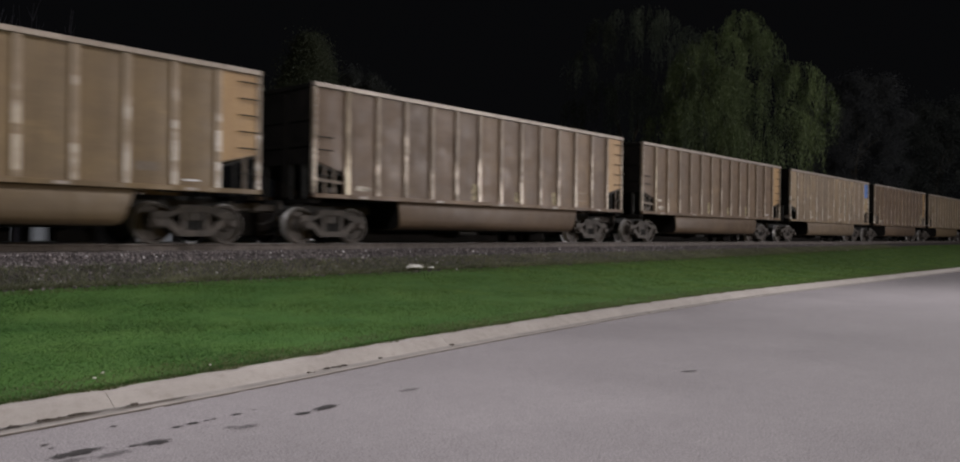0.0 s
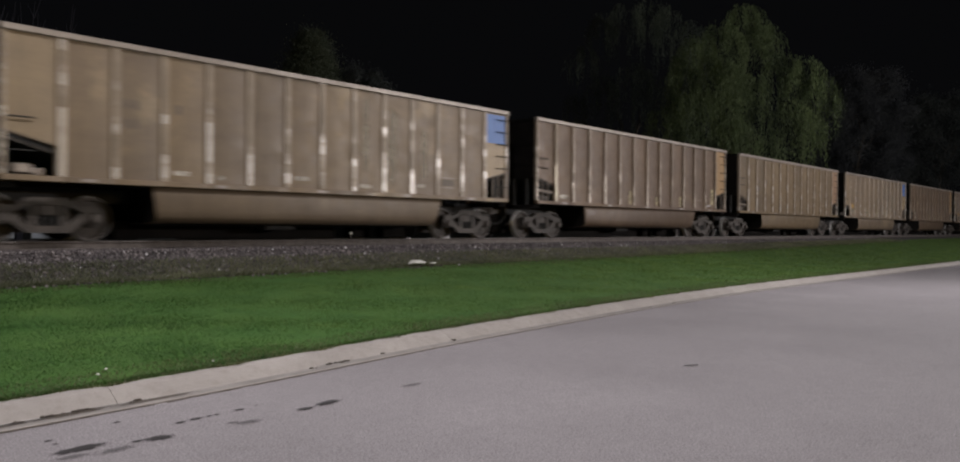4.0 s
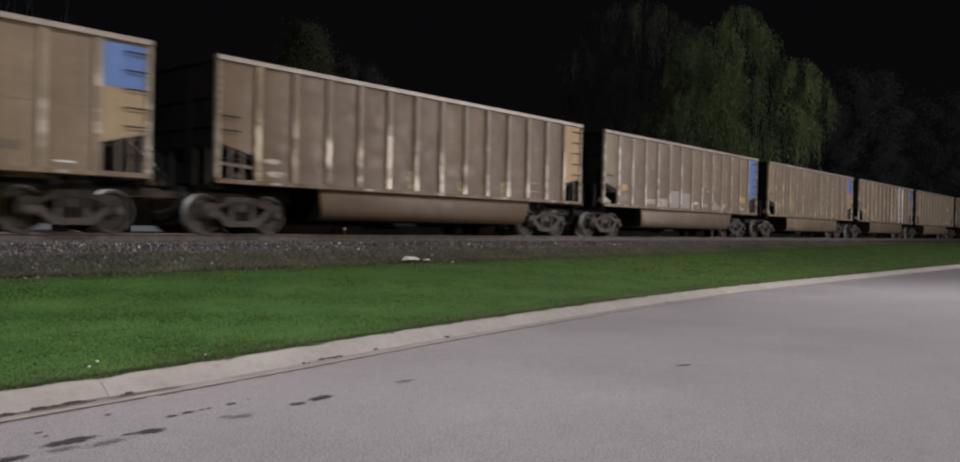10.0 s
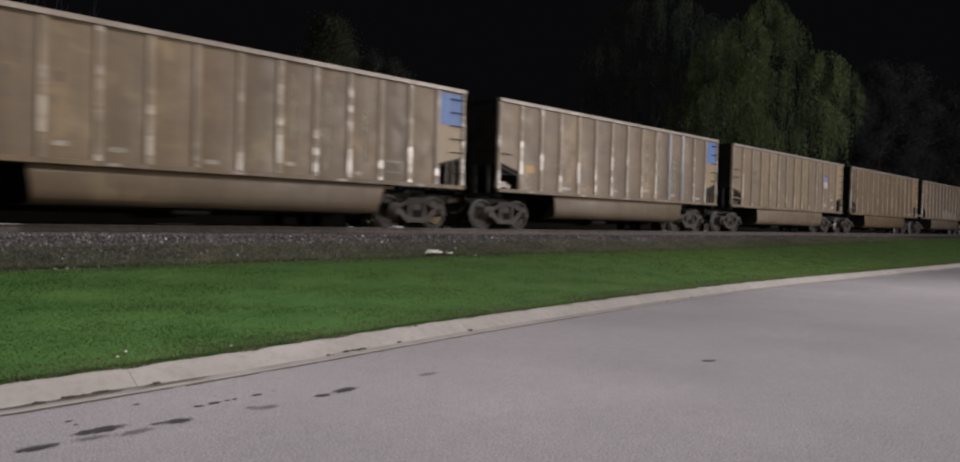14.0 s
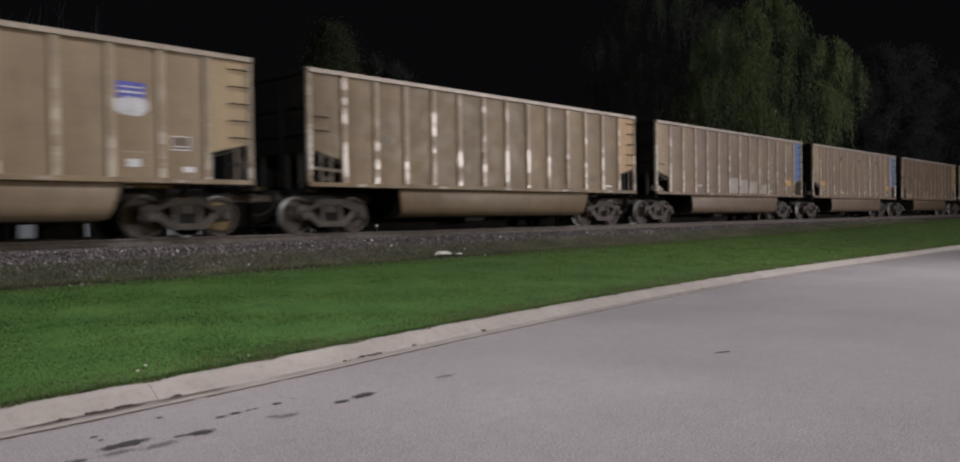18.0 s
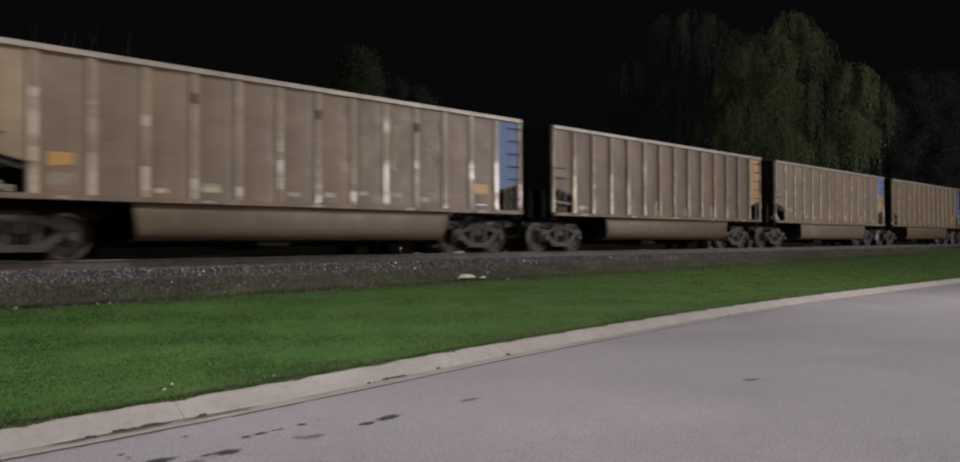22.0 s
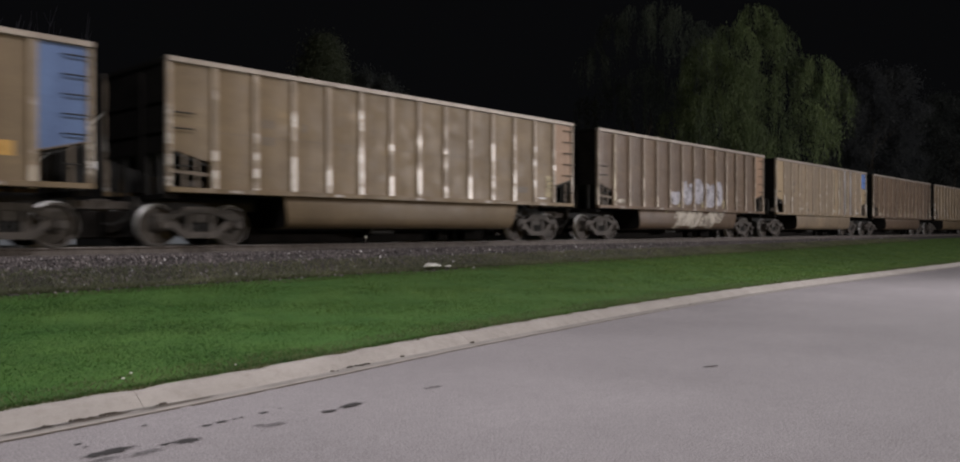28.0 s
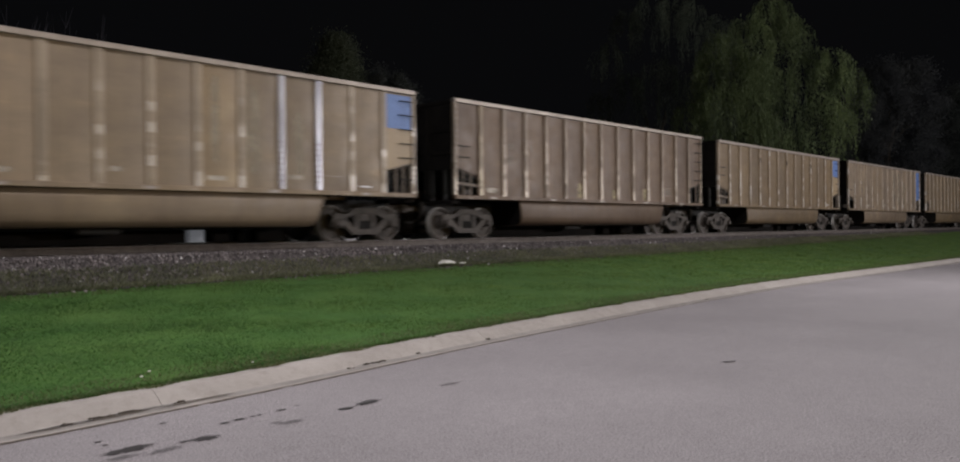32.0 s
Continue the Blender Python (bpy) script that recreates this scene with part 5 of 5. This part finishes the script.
# ---- bare pale tree beside the house ----
def bare_tree(x, y, z, height, seed):
    tree = root("bare_tree", pose(x, y, z), "thin bare tree with pale upright twigs", "tree")
    rnd = random.Random(seed)
    bm = bmesh.new()
    tube(bm, [(0, 0, 0), (0.1, 0, height * 0.25), (0.0, 0.1, height * 0.5)], [0.16, 0.12, 0.08], 8)
    for i in range(20):
        a = rnd.uniform(0, 6.28)
        b0 = height * rnd.uniform(0.42, 0.55)
        r = rnd.uniform(0.4, 2.2)
        p = Vector((0.05, 0.05, b0))
        q = Vector((math.cos(a) * r * 0.7, math.sin(a) * r * 0.7, b0 + height * 0.15))
        e = Vector((math.cos(a) * r + rnd.uniform(-0.3, 0.3), math.sin(a) * r, height * rnd.uniform(0.75, 1.0)))
        tube(bm, [p, q, (q + e) / 2 + Vector((rnd.uniform(-0.15, 0.15), 0, 0)), e], [0.03, 0.022, 0.014, 0.006], 5)
        for k in range(3):
            f = q.lerp(e, rnd.uniform(0.2, 0.9))
            tube(bm, [f, f + Vector((rnd.uniform(-0.4, 0.4), rnd.uniform(-0.4, 0.4), rnd.uniform(0.4, 1.2)))], [0.014, 0.005], 4)
    part("bare_crown", bm, TWIG, tree)


bare_tree(*spot(71.0, 36), 0.55, 9.9, 41)

# ---- oil stains and litter on the road ----
def stain(x, y, rx, ry, turn, material, seed, z=0.004):
    bm = bmesh.new()
    bm.faces.new([bm.verts.new((math.cos(a) * 1.25, math.sin(a) * 1.25, 0)) for a in [2 * math.pi * k / 24 for k in range(24)]])
    ob = part("oil_stain", bm, material)
    ob.matrix_basis = pose(x, y, z, 0, 0, turn) @ Matrix.Diagonal((rx * 1.12, ry * 1.12, 1, 1))
    return tagged(ob, "brown silt washed into the gutter" if material is SILT else "dark oil stain soaked into the asphalt" if material is STAIN else "faint old oil stain on the asphalt", "stain", "oil stains on the road")


STAINS = [(2.45, 5.90, 0.17, 0.072, 6, STAIN), (2.62, 5.68, 0.15, 0.055, 6, FAINT), (2.33, 5.72, 0.12, 0.05, 0, FAINT), (1.97, 5.72, 0.13, 0.055, 0, STAIN),
          (2.97, 5.77, 0.10, 0.065, 5, STAIN), (2.82, 5.80, 0.05, 0.025, 0, STAIN), (3.32, 6.10, 0.045, 0.025, 0, STAIN), (3.47, 6.12, 0.055, 0.03, 0, STAIN), (3.60, 6.14, 0.025, 0.018, 0, STAIN), (3.67, 6.14, 0.025, 0.018, 0, STAIN),
          (3.70, 5.71, 0.11, 0.055, 0, FAINT), (3.60, 5.78, 0.05, 0.03, 0, FAINT), (3.90, 6.16, 0.05, 0.03, 0, STAIN), (4.09, 6.20, 0.03, 0.02, 0, FAINT), (4.31, 5.77, 0.08, 0.045, 0, STAIN), (4.60, 5.82, 0.14, 0.06, 10, STAIN),
          (5.69, 5.87, 0.14, 0.05, 0, FAINT), (2.98, 6.48, 0.03, 0.02, 0, STAIN), (2.38, 6.28, 0.03, 0.018, 0, STAIN), (2.38, 6.15, 0.02, 0.015, 0, STAIN), (3.05, 7.10, 0.50, 0.045, 5, FAINT), (2.45, 7.03, 0.35, 0.04, 4, FAINT), (3.62, 7.09, 0.36, 0.055, 7, SILT), (2.85, 7.03, 0.30, 0.05, 6, SILT), (2.30, 6.99, 0.22, 0.045, 5, SILT), (6.0, 7.47, 0.25, 0.03, 7, FAINT)]
for i, (x, y, rx, ry, turn, m) in enumerate(STAINS):
    stain(x, y, rx, ry, turn, m, 200 + i, z=0.004 + 0.001 * (i % 4))


def lump(name, x, y, z, sx, sy, sz, material, seed, label, category, turn=0, sub=2):
    rnd = random.Random(seed)
    bm = bmesh.new()
    bmesh.ops.create_icosphere(bm, subdivisions=sub, radius=1.0)
    off = Vector((rnd.uniform(0, 50), rnd.uniform(0, 50), 0))
    for v in bm.verts:
        v.co *= 1 + 0.45 * noise.noise(v.co * 1.6 + off)
        v.co = Vector((v.co.x * sx, v.co.y * sy, max(v.co.z, -0.4) * sz))
    ob = part(name, bm, material)
    ob.matrix_basis = pose(x, y, z, 0, 0, turn)
    return tagged(ob, label, category)


bm = bmesh.new()
rows = []
for i in range(9):
    u = i / 8
    w = 0.024 * math.sin(math.pi * (0.06 + 0.90 * u)) ** 0.8
    lift = 0.005 + 0.012 * u * u
    rows.append([bm.verts.new((-0.075 + 0.15 * u, s * w, lift + (0.007 if s else 0.0))) for s in (-1, 0, 1)])
for a, b in zip(rows, rows[1:]):
    for k in (0, 1):
        bm.faces.new((a[k], a[k + 1], b[k + 1], b[k]))
tube(bm, [(-0.075, 0, 0.008), (-0.11, 0.004, 0.004)], [0.003, 0.002], 5)
leaf = part("fallen_leaf", bm, BLACK)
leaf.matrix_basis = pose(8.71, 4.31, 0.001, 0, 0, -50) @ Matrix.Scale(0.95, 4)
tagged(leaf, "small curled dark dead leaf on the asphalt", "leaf")


drift = bmesh.new()


def crumbs(x, y, s, h, seed):
    """A low drift of crumbled dirt and leaf bits."""
    rnd = random.Random(seed)
    bm = drift
    for i in range(13):
        r = rnd.uniform(0.003, 0.014) + h * 0.10
        u, w = rnd.gauss(0, 0.5), rnd.gauss(0, 0.45)
        res = bmesh.ops.create_icosphere(bm, subdivisions=1, radius=r)
        for v in res["verts"]:
            v.co = Vector((v.co.x * rnd.uniform(1.0, 1.6) + u * s, v.co.y * rnd.uniform(0.7, 1.2) + w * 0.03, max(v.co.z, -0.3 * r) * rnd.uniform(0.5, 1.0) + 0.3 * r)) + Vector((x, y, -0.002))


DEBRIS = [(2.72, 0.27, 0.06, 0.03), (2.80, 0.24, 0.05, 0.035), (2.94, 0.28, 0.055, 0.05), (3.03, 0.26, 0.07, 0.03), (3.46, 0.28, 0.05, 0.02), (2.43, 0.25, 0.05, 0.03),
          (5.93, 0.27, 0.04, 0.03), (6.03, 0.27, 0.05, 0.025), (6.16, 0.27, 0.04, 0.02), (8.38, 0.28, 0.05, 0.04), (6.87, 0.29, 0.03, 0.02), (15.85, 0.12, 0.10, 0.05), (14.7, 0.10, 0.07, 0.04), (20.5, 0.10, 0.12, 0.04), (5.6, 0.24, 0.04, 0.015)]
for i, (x, dy, s, h) in enumerate(DEBRIS):
    crumbs(x, kerb_y(x) + dy, s, h, 300 + i)
tagged(part("gutter_dirt", drift, DIRT), "dark crumbs of dirt and dead leaves in the gutter", "dirt", kind="stuff")
lump("litter", 14.2, 14.5, toe_z(14) + 0.08, 0.30, 0.16, 0.07, PAPER, 7, "crumpled pale litter at the foot of the ballast", "litter", 10)
lump("litter", 14.66, 14.4, toe_z(15) + 0.05, 0.10, 0.07, 0.03, PAPER, 9, "small pale litter at the foot of the ballast", "litter", -15)
for i, (x, y) in enumerate([(3.53, 7.93), (3.38, 7.76), (4.54, 7.68)]):
    lump("white_flower", x, y, lawn_z(x, y) + 0.045, 0.022, 0.015, 0.013, PAPER, 400 + i, "small white clover flower in the grass", "flower", 30 * i, 1)

bm = bmesh.new()
prism(bm, [(-0.025, -0.02), (0.025, -0.02), (0.025, 0.02), (-0.025, 0.02)], "z", -0.2, 0.46)
prism(bm, [(-0.045, -0.03), (0.045, -0.03), (0.045, 0.03), (-0.045, 0.03)], "z", 0.46, 0.52)
for f in bm.faces:
    f.material_index = 1 if f.calc_center_median().z > 0.46 else 0
prism(bm, [(-0.030, -0.025), (0.030, -0.025), (0.030, 0.025), (-0.030, 0.025)], "z", 0.20, 0.27)
bm.faces.ensure_lookup_table()
for f in bm.faces[-6:]:
    f.material_index = 1
stake = part("marker_stake", bm, [BOGIE, PAPER])
stake.matrix_basis = pose(14.38, 17.35, ballast_z(14.38, 17.35) - 0.13, 0, 3, 0)
tagged(stake, "short dark marker stake with two pale bands between the rails", "stake")

# ---- ties, ballast stones and grass: too many to count ----
bm = bmesh.new()
x = -58.0
while x < 215:
    box(bm, x - 0.11, x + 0.11, TRACK - 1.3, TRACK + 1.3, RAIL - 0.35, RAIL - 0.173)
    x += 0.52
tagged(part("railway_ties", bm, TIE), "dark creosoted wooden railway ties", "ties", kind="stuff")

rng = np.random.default_rng(5)


def stones(count, x0, x1, lo, hi):
    """Angular stones lying on the near shoulder of the ballast."""
    base = np.array([(1, 0, 0), (-1, 0, 0), (0, 1, 0), (0, -1, 0), (0, 0, 1), (0, 0, -0.6)], float)
    tri = np.array([(4, 0, 2), (4, 2, 1), (4, 1, 3), (4, 3, 0), (5, 2, 0), (5, 1, 2), (5, 3, 1), (5, 0, 3)])
    xs = x0 + (x1 - x0) * rng.uniform(0, 1, count) ** 1.5
    ys = rng.uniform(TOE_Y - 0.35, TRACK - 0.85, count)
    spill = ys < TOE_Y - 0.05
    keep = ~spill | (rng.uniform(0, 1, count) < 0.25)
    xs, ys = xs[keep], ys[keep]
    n = len(xs)
    zs = np.array([max(ballast_z(a, b), lawn_z(a, min(b, TOE_Y))) for a, b in zip(xs, ys)])
    s = rng.uniform(lo, hi, (n, 1, 1)) * rng.uniform(0.6, 1.2, (n, 1, 3))
    pts = (base[None] + rng.uniform(-0.3, 0.3, (n, 6, 3))) * s
    a = rng.uniform(0, 6.28, n)
    ca, sa = np.cos(a)[:, None], np.sin(a)[:, None]
    out = np.stack([pts[..., 0] * ca - pts[..., 1] * sa, pts[..., 0] * sa + pts[..., 1] * ca, pts[..., 2]], -1)
    out += np.stack([xs, ys, zs], -1)[:, None]
    faces = (tri[None] + 6 * np.arange(n)[:, None, None]).reshape(-1, 3)
    ob = raw("ballast_stones", out.reshape(-1, 3).tolist(), faces.tolist(), STONE)
    tagged(ob, "grey and brown crushed stones of the ballast", "stones", kind="stuff")


stones(42000, 1.0, 60, 0.022, 0.052)


def blades(count, x0, x1, power, height, width):
    xs = x0 + (x1 - x0) * rng.uniform(0, 1, count) ** power
    ky = np.array([kerb_y(a) for a in xs]) + 0.615
    fade = rng.uniform(0, 1, count)
    if x0 > 5:
        xs, ky = xs[xs > x0 + 14 * fade ** 0.5], ky[xs > x0 + 14 * fade ** 0.5]
    else:
        xs, ky = xs[xs < x1 - 10 * fade], ky[xs < x1 - 10 * fade]
    count = len(xs)
    ys = ky + (TOE_Y + 0.12 - ky) * rng.uniform(0, 1, count)
    zs = np.array([lawn_z(a, b) for a, b in zip(xs, ys)]) - 0.004
    h = height * rng.uniform(0.5, 1.3, count) * (1 + 0.15 * np.sin(xs * 2.1 + 3 * np.sin(ys * 1.3)))
    a = rng.uniform(0, 6.28, count)
    w = width * rng.uniform(0.6, 1.3, count) / 2
    lean = rng.normal(0, 1.5, (count, 2)) * h[:, None]
    p = np.stack([xs, ys, zs], -1)
    sx = np.stack([np.cos(a) * w, np.sin(a) * w, 0 * w], -1)
    tip = p + np.stack([lean[:, 0], lean[:, 1], h], -1)
    v = np.stack([p - sx, p + sx, tip], 1).reshape(-1, 3)
    f = np.arange(3 * count).reshape(-1, 3)
    tagged(raw("grass", v.tolist(), f.tolist(), GRASS), "short green mown grass blades", "grass", kind="stuff")


def fringe(count, x0, x1, power, y_of, height, width, material=None, name="grass", label="short green mown grass blades"):
    """Blades along a band given by y_of(x, u)."""
    xs = x0 + (x1 - x0) * rng.uniform(0, 1, count) ** power
    u = rng.uniform(0, 1, count)
    p = np.array([y_of(a, b) for a, b in zip(xs, u)])
    h = height * rng.uniform(0.5, 1.4, count)
    a = rng.uniform(0, 6.28, count)
    w = width * rng.uniform(0.6, 1.3, count) / 2
    lean = rng.normal(0, 1.0, (count, 2)) * h[:, None]
    sx = np.stack([np.cos(a) * w, np.sin(a) * w, 0 * w], -1)
    tip = p + np.stack([lean[:, 0], lean[:, 1], h], -1)
    v = np.stack([p - sx, p + sx, tip], 1).reshape(-1, 3)
    tagged(raw(name, v.tolist(), np.arange(3 * count).reshape(-1, 3).tolist(), material or GRASS), label, "grass", kind="stuff")


blades(420000, 0.5, 32, 1.6, 0.020, 0.0095)
fringe(26000, 0.5, 45, 1.4, lambda x, u: (x, kerb_y(x) + 0.60 + 0.10 * u ** 1.5 + 0.03 * math.sin(x * 5) * math.sin(x * 13), 0.122), 0.032, 0.011)
fringe(30000, 0.5, 45, 1.4, lambda x, u: (x, kerb_y(x) + 0.565 + 0.05 * math.sin(x * 7) * math.sin(x * 2.3) + 0.60 * u ** 2.4, lawn_z(x, kerb_y(x) + 0.60 + 0.60 * u ** 2.4) - 0.003), 0.03, 0.012, DRYGRASS, "dry_grass", "dry brownish grass along the kerb")
fringe(26000, 0.5, 60, 1.4, lambda x, u: (x, TOE_Y - 0.75 + 0.9 * u, lawn_z(x, min(TOE_Y - 0.75 + 0.9 * u, TOE_Y)) - 0.01), 0.05, 0.012, DRYGRASS, "weeds", "thin dull grass growing into the ballast")
fringe(64000, 0.5, 60, 1.4, lambda x, u: (x, TOE_Y - 0.25 + 1.05 * u ** 1.8, max(ballast_z(x, TOE_Y - 0.25 + 1.05 * u ** 1.8) + 0.03, toe_z(x) - 0.01)), 0.085, 0.015, WEED, "weeds", "thin dull grass growing into the ballast")
blades(170000, 12, 95, 1.25, 0.045, 0.024)


# ---- motion ----
def share(ob, other):
    """Let ob turn exactly as other does."""
    ob.rotation_mode = "QUATERNION"
    ob.animation_data_create()
    ob.animation_data.action = other.animation_data.action
    ob.animation_data.action_slot = other.animation_data.action_slot


def train_x(t):
    for (t0, x0), (t1, x1) in zip(TRAIN, TRAIN[1:]):
        if t <= t1:
            return x0 + (x1 - x0) * (t - t0) / (t1 - t0)
    return TRAIN[-1][1]


def motions():
    for k, end, car in train:
        walk(car, [(t, pose(x + (k - 1) * PITCH, TRACK, RAIL)) for t, x in TRAIN])
    lead = {}
    for k, end, car in train:
        for b in car.children:
            for ws in b.children:
                if ws.name.startswith("wheelset"):
                    side = 1 if ws.location.x > 0 else -1
                    if side in lead:
                        share(ws, lead[side])
                    else:
                        lead[side] = ws
                        rows = []
                        for i in range(481):
                            t = i / 15
                            turn = math.degrees((train_x(t) - TRAIN[0][1]) / WHEEL)
                            rows.append((t, pose(side * AXLE, 0, WHEEL) @ Matrix.Rotation(radians(turn), 4, "Y")))
                        walk(ws, rows)


motions()
